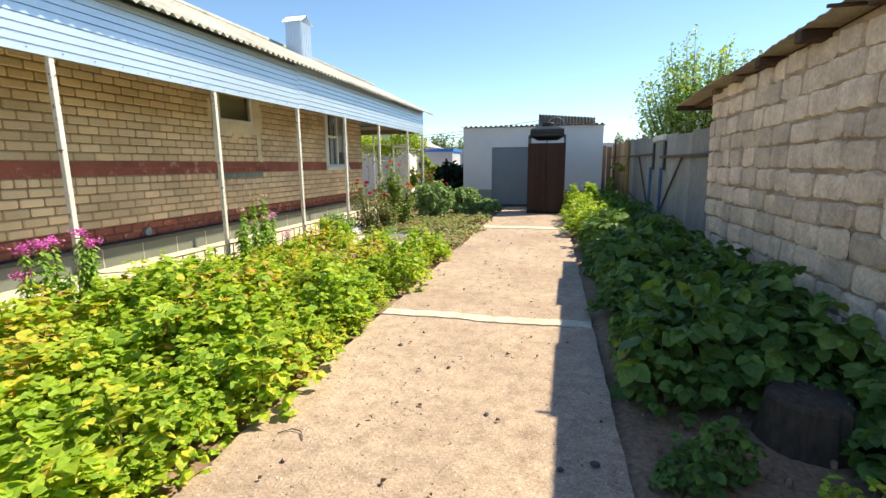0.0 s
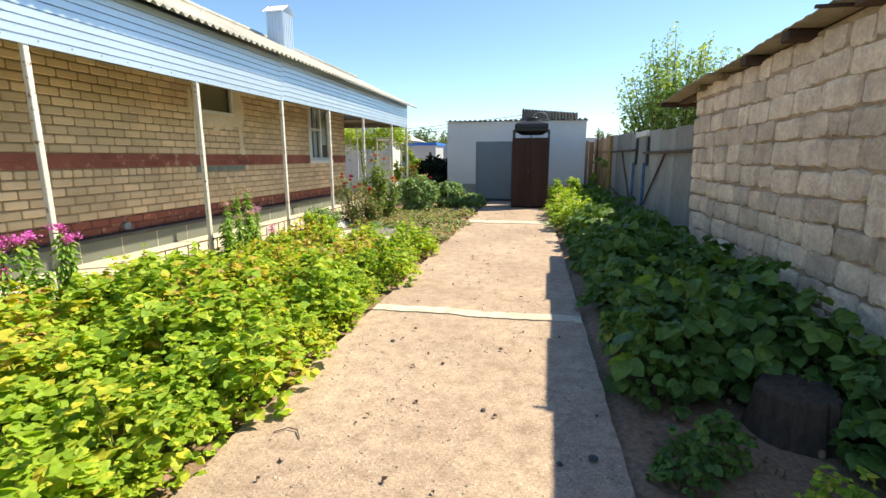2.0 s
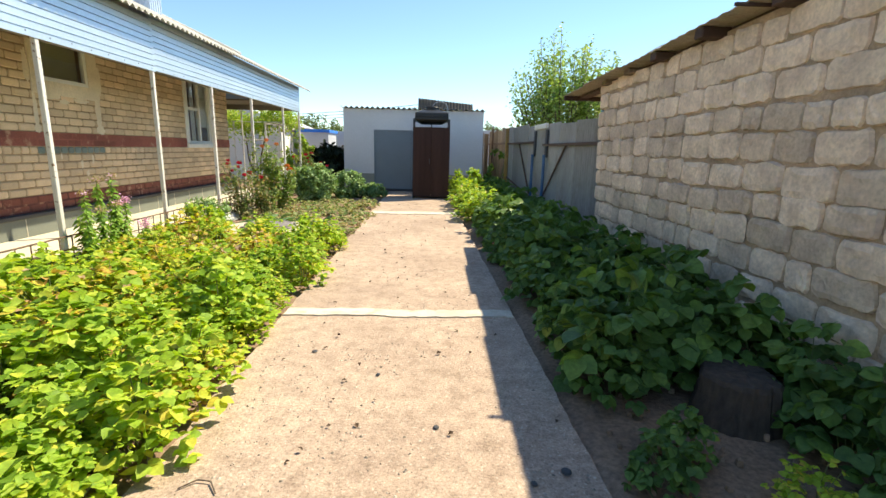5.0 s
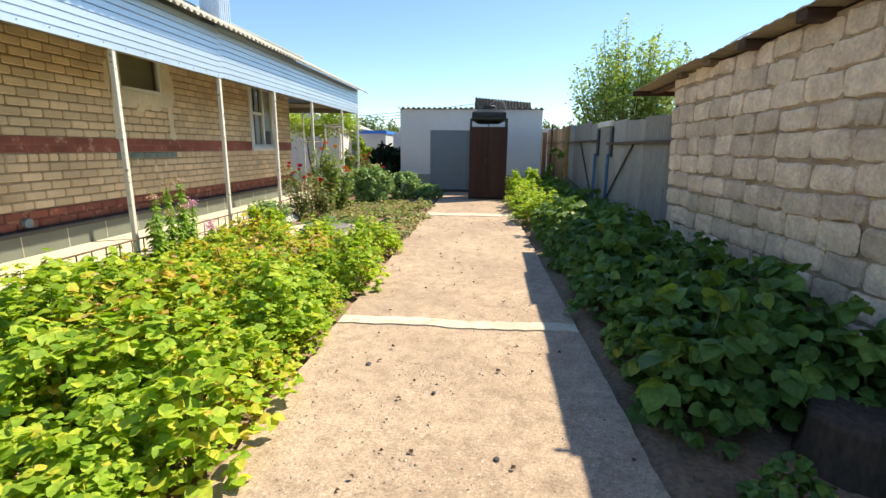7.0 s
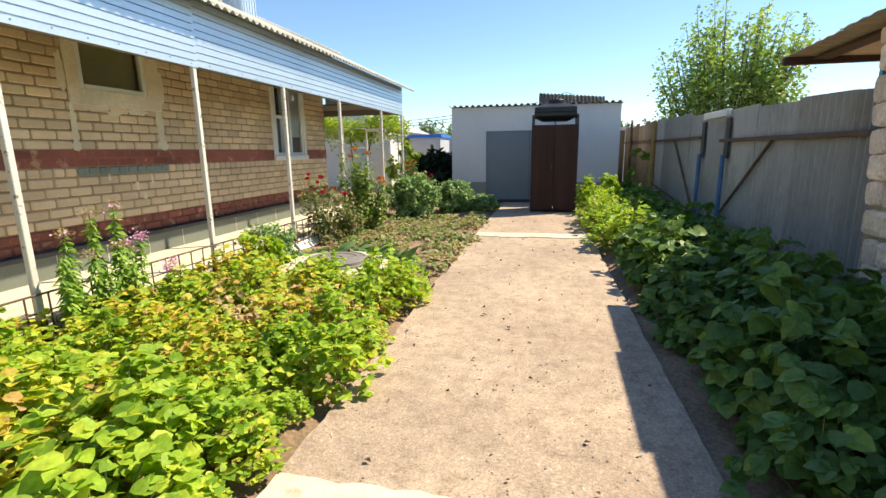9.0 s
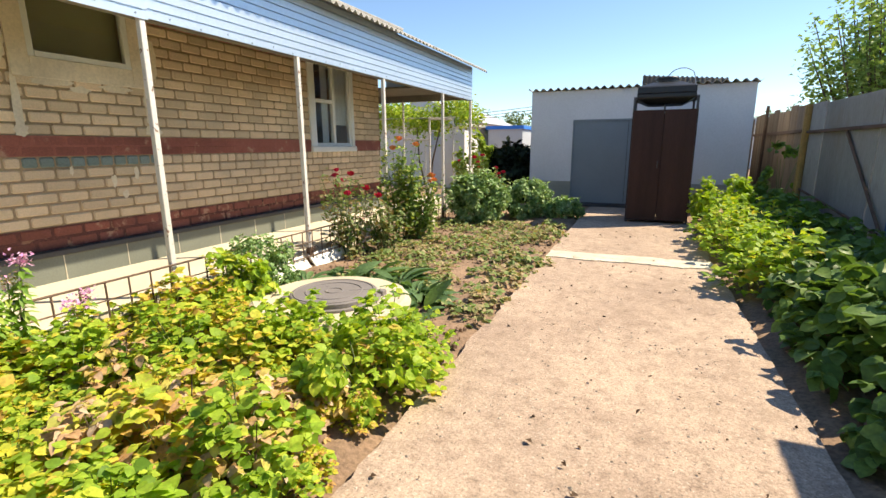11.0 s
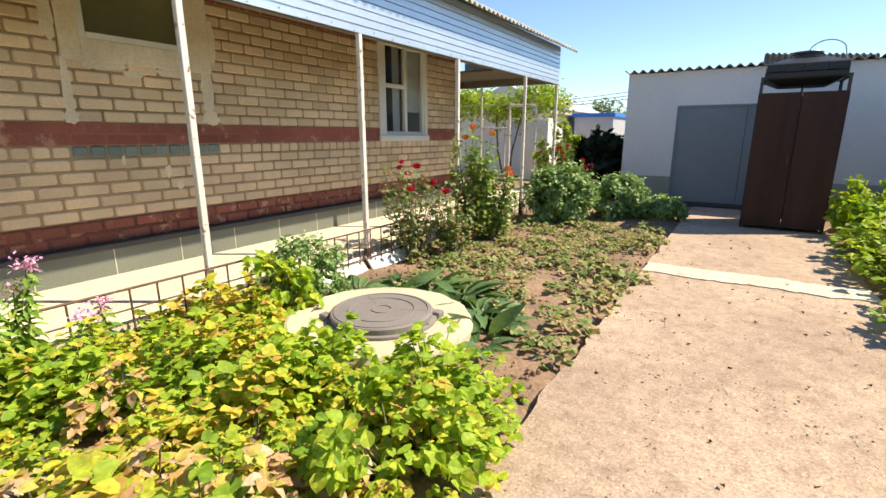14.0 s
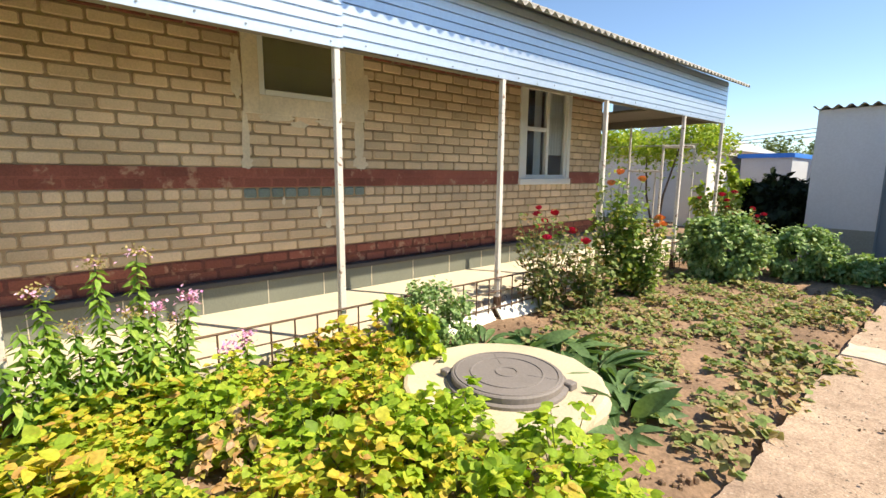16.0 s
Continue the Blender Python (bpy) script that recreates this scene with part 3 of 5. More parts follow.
for y in POSTS_Y[1:]:
    copy_thing(first, pose(FX - 0.004, y, 0))

roof = setting("roof_veranda", "wavy grey slate roof over house and veranda", "roof")


def fascia(y0, y1, z0, z1, dx):
    """Sheet with horizontal ribs, leaning a little outward at the foot."""
    prof = []
    n = 9
    h = (z1 - z0) / n
    for i in range(n):
        z = z0 + i * h
        prof += [(0.0, z), (0.0, z + h * 0.78), (-0.018, z + h * 0.82), (-0.018, z + h * 0.94), (0.0, z + h)]
    v, f = [], []
    for y in (y0, y1):
        v += [(FX + dx + p[0], y, p[1]) for p in prof]
    m = len(prof)
    f = [(i, i + 1, m + i + 1, m + i) for i in range(m - 1)]
    o = len(v)
    v += [(p[0] - 0.006, p[1], p[2]) for p in v]
    f += [(o + d, o + c, o + b, o + a) for a, b, c, d in f]
    f += [(0, m, o + m, o), (m - 1, o + m - 1, o + 2 * m - 1, 2 * m - 1)]
    f += [(i, o + i, o + i + 1, i + 1) for i in range(m - 1)] + [(m + i, m + i + 1, o + m + i + 1, o + m + i) for i in range(m - 1)]
    return raw("fascia_sheet", v, f, M_SHEET, roof)


fascia(-3, 7.42, 2.385, 3.06, 0.03)
fascia(7.38, 14.97, 2.4, 3.1, 0.022)
screw_mesh = None
for k in range(42):
    y = 2.6 + 0.295 * k
    if screw_mesh is None:
        s = part("screw", tubed((0, 0, 0), (0.005, 0, 0), 0.007, n=8), M_GDOOR, roof)
        screw_mesh = s.data
    else:
        s = new("screw", screw_mesh)
        s.parent = roof
    s.location = (FX + (0.031 if y < 7.4 else 0.023), y, 2.425 + 0.012 * math.sin(k * 3.1))
part("end_sheet", boxed(-6.4, FX - 0.01, 14.985, 14.997, 2.72, 3.09), M_SHEET, roof)
part("eave_beam", boxed(FX - 0.11, FX - 0.02, -3, 14.96, 2.4, 2.5), M_SOFFIT, roof)
part("cross_beam", boxed(-7.2, FX - 0.03, 14.86, 14.96, 2.42, 2.56), M_SOFFIT, roof)
structure(part("ceiling_veranda", boxed(WALL_X + 0.03, FX - 0.115, -3, END, 2.86, 2.89), M_SOFFIT), "dark boarded veranda ceiling", "ceiling")
structure(part("ceiling_porch", boxed(-8.5, FX - 0.115, END + 0.01, 14.94, 2.56, 2.6), M_SOFFIT), "dark boarded porch ceiling", "ceiling")
EX, EZ = -3.965, 3.035
wavy("slate_eave", lambda u: EX - 1.75 * u, lambda u: EZ + 0.835 * u, 4, -3, 15.27, 0.13, 0.022, M_SLATE, roof)
RX, RZ = -7.6, 4.72


def hip_end(u):
    return 14.5 - 1.2 * u


def main_roof():
    x0, z0 = EX - 1.7, EZ + 0.815
    v, f = [], []
    un = 5
    n = int(18 / 0.025)
    for i in range(n + 1):
        for j in range(un):
            u = j / (un - 1)
            y = -3 + (hip_end(u) + 3) * i / n
            v.append((x0 + (RX - x0) * u, y, z0 + (RZ - z0) * u + 0.022 * math.cos(2 * math.pi * y / 0.15)))
    for i in range(n):
        for j in range(un - 1):
            a = i * un + j
            f.append((a, a + 1, a + un + 1, a + un))
    v2 = [(RX, -3, RZ), (RX, hip_end(1), RZ), (-11.6, hip_end(0), EZ + 0.5), (-11.6, -3, EZ + 0.5), (x0, hip_end(0), z0)]
    o = len(v)
    v += v2
    f += [(o, o + 1, o + 2, o + 3), (o + 1, o + 4, o + 2)]
    return raw("slate_main", v, f, M_SLATE, roof)


main_roof()
part("ridge_cap", tubed((RX, -3, RZ + 0.02), (RX, hip_end(1), RZ + 0.02), 0.07), M_SLATE, roof)
part("hip_cap", tubed((RX, hip_end(1), RZ + 0.02), (EX - 1.7, hip_end(0), EZ + 0.84), 0.06), M_SLATE, roof)

chimney = thing("chimney", "zinc-clad ribbed chimney with a small gabled cap", "chimney")


def chimney_parts():
    cx, cy, h = -7.0, 12.4, 0.24
    part("shaft", boxed(cx - h, cx + h, cy - h, cy + h, 4.0, 5.22), M_SHEET, chimney)
    for k in range(5):
        o = -h + 0.05 + k * 0.095
        part("rib", boxed(cx + o, cx + o + 0.035, cy - h - 0.014, cy - h - 0.001, 4.0, 5.22), M_SHEET, chimney)
        part("rib", boxed(cx + h + 0.001, cx + h + 0.014, cy + o, cy + o + 0.035, 4.0, 5.22), M_SHEET, chimney)
    bm = bmesh.new()
    for s in (1, -1):
        a = [bm.verts.new((cx + x, cy + s * 0.33, 5.22)) for x in (-0.3, 0.3)]
        b = [bm.verts.new((cx + x, cy, 5.42)) for x in (0.3, -0.3)]
        bm.faces.new(a + b)
    bmesh.ops.solidify(bm, geom=bm.faces, thickness=0.012)
    part("cap", bm, M_SHEET, chimney)
    for k in range(6):
        x = cx - 0.27 + k * 0.108
        part("cap_rib", tubed((x, cy - 0.335, 5.225), (x, cy - 0.01, 5.425), 0.016, n=6), M_SHEET, chimney)
    part("ridge", tubed((cx - 0.31, cy, 5.425), (cx + 0.31, cy, 5.425), 0.02), M_SHEET, chimney)


chimney_parts()

# ---- shed of shell blocks ----
SX = 1.94
shed = setting("wall_shed", "rough beige shell-stone block wall with earthen mortar", "wall")


def eave_z(y):
    """Underside of the shed roof at its eave, falling away from the street end."""
    return 2.405 - 0.035 * (y - 4.35)


def sloped_wall(x0, x1, y0, y1, drop):
    bm = boxed(x0, x1, y0, y1, -0.05, 1.0)
    for v in bm.verts:
        if v.co.z > 0.5:
            v.co.z = eave_z(v.co.y) - drop
    return bm


part("mortar", sloped_wall(SX + 0.03, SX + 0.3, -3, 6.9, 0.02), M_JOINT, shed)
part("end_wall", boxed(SX + 0.3, SX + 4, 6.75, 6.9, -0.05, 2.28), M_JOINT, shed)
part("back_wall", boxed(SX + 3.8, SX + 4, -3, 6.75, -0.05, 2.1), M_JOINT, shed)
part("near_wall", boxed(SX + 0.3, SX + 3.8, -3, -2.75, -0.05, 2.3), M_JOINT, shed)
part("board", boxed(SX + 0.05, SX + 0.5, 7.02, 7.06, 1.85, 2.28), M_CYAN, shed, "faded sky-blue painted board")
shed_roof = setting("roof_shed", "old grey slate shed roof on dark timber ends", "roof")
sheet_y = -3.0
for k, w in enumerate((1.15, 1.12, 1.13, 1.1, 1.12, 1.14, 1.1, 1.12, 1.13, 1.08)):
    lip = 1.77 + (0.03, 0.0, -0.03, 0.02, -0.02, 0.035, -0.01, 0.02, -0.035, 0.01)[k]
    tilt = Matrix.Translation((0, sheet_y, eave_z(sheet_y) + 0.03 + 0.006 * (k % 2))) @ Matrix.Rotation(-math.atan(0.035), 4, 'X')
    sheet = wavy("slate", lambda u: lip + 4.4 * u, lambda u: -0.12 * u, 4, 0, w + 0.05, 0.15, 0.004, M_SLATE_OLD, shed_roof)
    sheet.matrix_basis = tilt
    sheet_y += w


def sloped_box(x0, x1, y0, y1, low, high, bevel=0.0):
    """A timber whose top and foot follow the falling eave."""
    bm = boxed(x0, x1, y0, y1, low, high, bevel=bevel)
    for v in bm.verts:
        v.co.z += eave_z(v.co.y)
    return bm


part("wall_plate", sloped_box(SX + 0.06, SX + 0.2, -3, 8.1, -0.018, 0.012), M_TIMBER, shed_roof)
part("barge_board", sloped_box(1.76, 2.6, 8.08, 8.13, -0.05, 0.018), M_TIMBER, shed_roof)
for y, o, h in ((1.1, 0.03, 0.07), (1.93, 0.04, 0.06), (2.75, 0.03, 0.07), (3.56, 0.04, 0.08), (4.38, 0.0, 0.08), (5.22, 0.03, 0.075)):
    part("rafter_end", sloped_box(1.77 + o, 2.2, y - 0.06, y + 0.06, 0.018 - h, 0.018, bevel=0.008), M_TIMBER, shed_roof)
for y in (6.0, 6.7):
    part("rafter_end", sloped_box(1.86, 2.2, y - 0.07, y + 0.07, -0.04, 0.018, bevel=0.008), M_PLANK, shed_roof, "pale weathered rafter end")
part("lath", sloped_box(1.68, 2.1, 3.78, 3.805, 0.0, 0.02), M_TIMBER, shed_roof)

# ---- side fence ----
fence = setting("fence_side", "weathered grey sheet fence with rusty rails and braces", "fence")
FENX = 2.1


def fence_top(y):
    return 1.88 + 0.03 * (y - 7)


y = 6.98
for k, (w, wave) in enumerate(((0.55, 0.022), (0.95, 0.018), (1.0, 0.008), (1.1, 0.0), (0.75, 0.0), (1.0, 0.0), (1.05, 0.0), (1.05, 0.0), (0.9, 0.0))):
    z1 = fence_top(y + w / 2) + 0.02 * math.sin(k * 2.3)
    if wave:
        n = int(w / 0.0155)
        v, f = [], []
        for i in range(n + 1):
            yy = y + w * i / n
            x = FENX + 0.012 + 0.01 * (k % 2) + wave * math.cos(2 * math.pi * (yy - y) / 0.11)
            v += [(x, yy, 0.1), (x, yy, z1 + 0.03 * i / n), (x + 0.007, yy, 0.1), (x + 0.007, yy, z1 + 0.03 * i / n)]
        for i in range(n):
            a = 4 * i
            f += [(a, a + 1, a + 5, a + 4), (a + 2, a + 6, a + 7, a + 3), (a + 1, a + 3, a + 7, a + 5)]
        raw("panel", v, f, M_FENCE, fence)
    else:
        part("panel", boxed(FENX + 0.012 * (k % 2), FENX + 0.012 * (k % 2) + 0.02, y + 0.006, y + w - 0.004, 0.1, z1, bevel=0.003), M_FENCE, fence)
    y += w
part("rail", boxed(FENX - 0.05, FENX - 0.005, 7.02, 10.6, 1.53, 1.58, bevel=0.004), M_RUST, fence)
part("rail", boxed(FENX - 0.05, FENX - 0.005, 11.5, 15.3, 1.6, 1.65, bevel=0.004), M_RUST, fence)
part("brace", tubed((FENX - 0.03, 8.9, 1.53), (FENX - 0.03, 10.5, 0.4), 0.02), M_RUST, fence)
part("brace", tubed((FENX - 0.03, 13.3, 1.6), (FENX - 0.03, 11.75, 0.4), 0.02), M_RUST, fence)
part("lower_rail", tubed((FENX - 0.03, 15.2, 0.62), (FENX - 0.03, 11.8, 0.35), 0.02), M_RUST, fence)
for y in (10.35, 11.45):
    part("gate_post", tubed((FENX - 0.06, y, -0.05), (FENX - 0.06, y, 1.35), 0.032), M_BLUE, fence, "blue painted steel post")
    part("gate_slot", boxed(FENX - 0.035, FENX - 0.005, y - 0.07, y + 0.07, 1.3, 1.87), M_DARK, fence)
part("white_board", boxed(FENX - 0.05, FENX + 0.02, 10.4, 11.45, 1.9, 2.0, bevel=0.005), M_WHITE, fence)
part("ochre_post", tubed((FENX - 0.06, 15.15, -0.05), (FENX - 0.04, 15.2, 2.1), 0.06), M_OCHRE, fence, "ochre painted post")
part("iron_post", tubed((FENX - 0.1, 18.3, -0.05), (FENX - 0.08, 18.3, 2.3), 0.035), M_RUST, fence)
for i in range(9):
    part("plank", boxed(FENX, FENX + 0.022, 15.65 + i * 0.48, 15.65 + i * 0.48 + 0.46, 0.02, 2.12 + 0.05 * math.sin(i * 1.9), bevel=0.003), M_PLANK, fence)
part("rail", boxed(FENX - 0.05, FENX - 0.005, 15.5, 20, 1.62, 1.68), M_RUST, fence)
for i in range(10):
    part("plank", boxed(1.3 + i * 0.2 - 1.2, 1.3 + i * 0.2 - 1.02, 20.0, 20.025, 0.02, 2.1 + 0.04 * math.sin(i * 2.7)), M_PLANK, fence)

# ---- garage ----
GY = 16.378
garage = setting("wall_garage", "whitewashed garage front with grey dado", "wall")
GX0, GX1, DX0, DX1 = -3.18, 1.43, -2.185, 0.26


def garage_walls():
    for a in ((GX0, DX0, GY, GY + 0.25, 0.57, 2.66), (DX1, GX1, GY, GY + 0.25, 0.57, 2.66), (DX0, DX1, GY, GY + 0.25, 1.99, 2.66),
              (GX0, GX0 + 0.25, GY + 0.25, GY + 4.5, 0.57, 2.66), (GX1 - 0.25, GX1, GY + 0.25, GY + 4.5, 0.57, 2.66), (GX0 + 0.25, GX1 - 0.25, GY + 4.25, GY + 4.5, -0.05, 2.66)):
        part("wall_panel", boxed(*a), M_GARAGE, garage)
    for a in ((GX0 - 0.012, DX0, GY - 0.012, GY + 0.25), (DX1, GX1 + 0.012, GY - 0.012, GY + 0.25), (GX0 - 0.012, GX0 + 0.25, GY + 0.25, GY + 4.5), (GX1 - 0.25, GX1 + 0.012, GY + 0.25, GY + 4.5)):
        part("dado", boxed(*a, -0.05, 0.57), M_DADO, garage, "grey painted dado")


garage_walls()
gdoor = structure(new("door_garage"), "closed grey-blue steel garage door", "door")
for a, b in ((DX0 + 0.03, (DX0 + DX1) / 2 - 0.004), ((DX0 + DX1) / 2 + 0.004, DX1 - 0.03)):
    part("leaf", boxed(a, b, GY + 0.02, GY + 0.05, 0.07, 1.96, bevel=0.004), M_GDOOR, gdoor)
# unseen dark sheet, added to block light leaking between the leaves
part("backing", boxed(DX0 + 0.02, DX1 - 0.02, GY + 0.06, GY + 0.08, 0.1, 1.98), M_DARK, gdoor)
part("frame_head", boxed(DX0, DX1, GY - 0.008, GY + 0.06, 1.96, 2.0), M_GDOOR, gdoor)
for a in (DX0, DX1 - 0.03):
    part("frame_jamb", boxed(a, a + 0.03, GY - 0.008, GY + 0.06, 0.1, 1.96), M_GDOOR, gdoor)
part("threshold", boxed(DX0, DX1, GY - 0.05, GY + 0.1, -0.02, 0.065, bevel=0.01), M_DARK, gdoor)
groof = setting("roof_garage", "wavy grey slate garage roof", "roof")


def garage_roof():
    n = int(5.0 / 0.02)
    v, f = [], []
    for s in (0, 1):
        for i in range(n + 1):
            x = GX0 - 0.065 + (GX1 - GX0 + 0.13) * i / n
            for j in range(2):
                v.append((x, GY - 0.14 + 4.8 * j, 2.695 + 0.03 * math.cos(2 * math.pi * x / 0.17) - 0.25 * j - 0.01 * s))
    o = 2 * (n + 1)
    for i in range(n):
        a = 2 * i
        f += [(a, a + 1, a + 3, a + 2), (o + a + 2, o + a + 3, o + a + 1, o + a), (a, a + 2, o + a + 2, o + a)]
    raw("slate", v, f, M_SLATE, groof)


garage_roof()

# ---- outdoor shower with tank ----
def shower():
    s = thing("outdoor_shower", "dark brown steel shower cabin carrying a black water tank", "shower")
    x0, x1, y0, y1 = -0.825, 0.225, 14.1, 15.03
    xm = (x0 + x1) / 2
    part("door_panel", boxed(x0 + 0.02, xm - 0.003, y0 - 0.012, y0 + 0.012, 0.05, 2.02, bevel=0.003), M_BROWN, s)
    part("door_panel", boxed(xm + 0.003, x1 - 0.02, y0 - 0.012, y0 + 0.012, 0.05, 2.02, bevel=0.003), M_BROWN, s)
    part("side_panel", boxed(x0 - 0.004, x0 + 0.014, y0 + 0.014, y1, 0.05, 2.02), M_BROWN, s)
    part("side_panel", boxed(x1 - 0.014, x1 + 0.004, y0 + 0.014, y1, 0.05, 2.02), M_BROWN, s)
    part("back_panel", boxed(x0 + 0.016, x1 - 0.016, y1 - 0.02, y1, 0.05, 2.02), M_BROWN, s)
    for x in (x0 + 0.02, x1 - 0.02):
        for y in (y0 + 0.035, y1 - 0.045):
            part("corner_post", boxed(x - 0.02, x + 0.02, y - 0.02, y + 0.02, 0.0, 2.25, bevel=0.003), M_DARK, s)
    for y in (y0 + 0.035, y1 - 0.045):
        part("top_rail", boxed(x0 + 0.04, x1 - 0.04, y - 0.02, y + 0.02, 2.21, 2.25), M_DARK, s)
    for x in (x0 + 0.02, x1 - 0.02):
        part("top_rail", boxed(x - 0.02, x + 0.02, y0 + 0.056, y1 - 0.066, 2.21, 2.25), M_DARK, s)
    part("handle", tubed((xm - 0.05, y0 - 0.035, 1.0), (xm - 0.05, y0 - 0.035, 1.14), 0.009), M_DARK, s)
    t = thing("water_tank", "flat black plastic water tank with a round filler cap", "tank")
    cx, cy = xm, (y0 + y1) / 2

    def lathe(prof, n=28, sq=0.0):
        bm = bmesh.new()
        rings = []
        for r, z in prof:
            ring = []
            for i in range(n):
                a = 2 * math.pi * i / n
                k = 1 / max(abs(math.cos(a)), abs(math.sin(a))) ** sq
                ring.append(bm.verts.new((cx + r * k * math.cos(a), cy + r * k * math.sin(a), z)))
            rings.append(ring)
        for p, q in zip(rings, rings[1:]):
            for i in range(n):
                bm.faces.new((p[i], p[(i + 1) % n], q[(i + 1) % n], q[i]))
        bm.faces.new(rings[0][::-1])
        bm.faces.new(rings[-1])
        return bm
    part("tank_body", lathe([(0.3, 2.125), (0.33, 2.14), (0.47, 2.215), (0.485, 2.235), (0.485, 2.29), (0.475, 2.3), (0.485, 2.31), (0.48, 2.41), (0.45, 2.43), (0.27, 2.5), (0.22, 2.51)], 48, 0.93), M_BLACK, t)
    part("filler_cap", lathe([(0.2, 2.5), (0.2, 2.53), (0.175, 2.535), (0.175, 2.57), (0.2, 2.575), (0.2, 2.6), (0.19, 2.61)], 28), M_BLACK, t)
    for k in (-0.28, 0.0, 0.28):
        part("tank_rib", boxed(cx + k - 0.03, cx + k + 0.03, cy - 0.5, cy - 0.485, 2.31, 2.405, bevel=0.004), M_BLACK, t)
    part("shower_tap", tubed((cx, cy - 0.2, 2.140), (cx, cy - 0.2, 2.000), 0.014), M_DARK, t)
    h = thing("hose", "thin pale hose arching over the tank", "hose")
    bm = bmesh.new()
    pts = [(cx + 0.02 + 0.22 * (1 - math.cos(a)), cy + 0.05, 2.6 + 0.17 * math.sin(a)) for a in np.linspace(0.0, 2.7, 14)]
    pts += [(cx + 0.475, cy + 0.05, 2.5), (cx + 0.49, cy + 0.05, 2.43)]
    for a, b in zip(pts, pts[1:]):
        tube(bm, a, b, 0.009, n=6)
    part("hose_line", bm, M_FARFENCE, h)


shower()

# ---- manhole ----
def manhole():
    cx, cy = -2.9, 7.835
    rx, ry = -2.95, 7.865    # the ring sits a little off the lid's centre
    ring = thing("manhole", "pale concrete well ring with a round grey lid", "manhole")

    def disc(prof, n=48, rough=0.0, c=(cx, cy)):
        bm = bmesh.new()
        rings = []
        for r, z in prof:
            rings.append([bm.verts.new((c[0] + (r + rough * noise.noise((i * 0.6, z * 9, 2))) * math.cos(2 * math.pi * i / n), c[1] + (r + rough * noise.noise((i * 0.6, z * 9, 2))) * math.sin(2 * math.pi * i / n), z)) for i in range(n)])
        for p, q in zip(rings, rings[1:]):
            for i in range(n):
                bm.faces.new((p[i], p[(i + 1) % n], q[(i + 1) % n], q[i]))
        bm.faces.new(rings[-1])
        return bm
    part("ring_body", disc([(0.66, -0.08), (0.685, 0.0), (0.68, 0.1), (0.665, 0.135), (0.64, 0.145)], rough=0.02, c=(rx, ry)), M_RING, ring)
    for a in (0.35, 3.5):
        bm = bmesh.new()
        p = Vector((rx + 0.55 * math.cos(a), ry + 0.55 * math.sin(a), 0.15))
        tube(bm, p + Vector((-0.05, 0.02, 0)), p + Vector((0.03, 0.06, 0.015)), 0.0035, n=6)
        tube(bm, p + Vector((0.03, 0.06, 0.015)), p + Vector((0.05, -0.03, 0)), 0.0035, n=6)
        part("lifting_loop", bm, M_RUST, ring)
    part("lid_seat", disc([(0.395, 0.14), (0.395, 0.165), (0.37, 0.17)]), M_GREY, ring)
    lid = part("lid", disc([(0.365, 0.168), (0.365, 0.205), (0.355, 0.212)]), M_GREY, ring, "grey polymer lid with raised rings")
    for r in (0.335, 0.235, 0.07):
        bm = bmesh.new()
        n = 40
        vs = [[bm.verts.new((cx + q * math.cos(2 * math.pi * i / n), cy + q * math.sin(2 * math.pi * i / n), z)) for i in range(n)] for q, z in ((r - 0.008, 0.21), (r - 0.005, 0.218), (r + 0.005, 0.218), (r + 0.008, 0.21))]
        for p, q in zip(vs, vs[1:]):
            for i in range(n):
                bm.faces.new((p[i], p[(i + 1) % n], q[(i + 1) % n], q[i]))
        part("raised_ring", bm, M_GREY, lid)
    for k in range(3):
        a = 0.5 + k * 2 * math.pi / 3
        part("rib", tubed((cx + 0.13 * math.cos(a), cy + 0.13 * math.sin(a), 0.211), (cx + 0.32 * math.cos(a), cy + 0.32 * math.sin(a), 0.211), 0.004, n=5), M_GREY, lid)
    for s in (-1, 1):
        d = Vector((0.6, 0.44, 0)).normalized() * s * 0.4
        part("lug", boxed(cx + d.x - 0.035, cx + d.x + 0.035, cy + d.y - 0.035, cy + d.y + 0.035, 0.14, 0.19, bevel=0.006), M_GREY, lid)


manhole()

# ---- low iron border fence ----
def border_fence(y0, y1, label):
    fn = thing("border_fence", label, "garden fence", "low iron border fence")
    x = FX + 0.045
    part("top_bar", tubed((x, y0, 0.43), (x, y1, 0.43), 0.009, n=6), M_RUST, fn)
    part("middle_bar", tubed((x, y0, 0.29), (x, y1, 0.29), 0.006, n=6), M_RUST, fn)
    part("bottom_bar", tubed((x, y0, 0.12), (x, y1, 0.12), 0.007, n=6), M_RUST, fn)
    n = int((y1 - y0) / 0.17)
    for i in range(n + 1):
        y = y0 + (y1 - y0) * i / n
        part("picket", tubed((x, y, 0.0), (x, y, 0.43), 0.007, n=6), M_RUST, fn)
        if i < n and i % 2:
            bm = bmesh.new()
            c = (x, y + 0.05, 0.19)
            pts = [(x, c[1] + (0.05 - 0.012 * k / 3) * math.cos(k * 0.6), c[2] + (0.05 - 0.012 * k / 3) * math.sin(k * 0.6)) for k in range(11)]
            for a, b in zip(pts, pts[1:]):
                tube(bm, a, b, 0.004, n=4)
            part("scroll", bm, M_RUST, fn)
    return fn


for a, b in ((4.2, 6.15), (6.25, 8.2), (8.3, 10.25), (10.35, 12.25)):
    border_fence(a, b, "low rusty iron border fence with small scrolls")

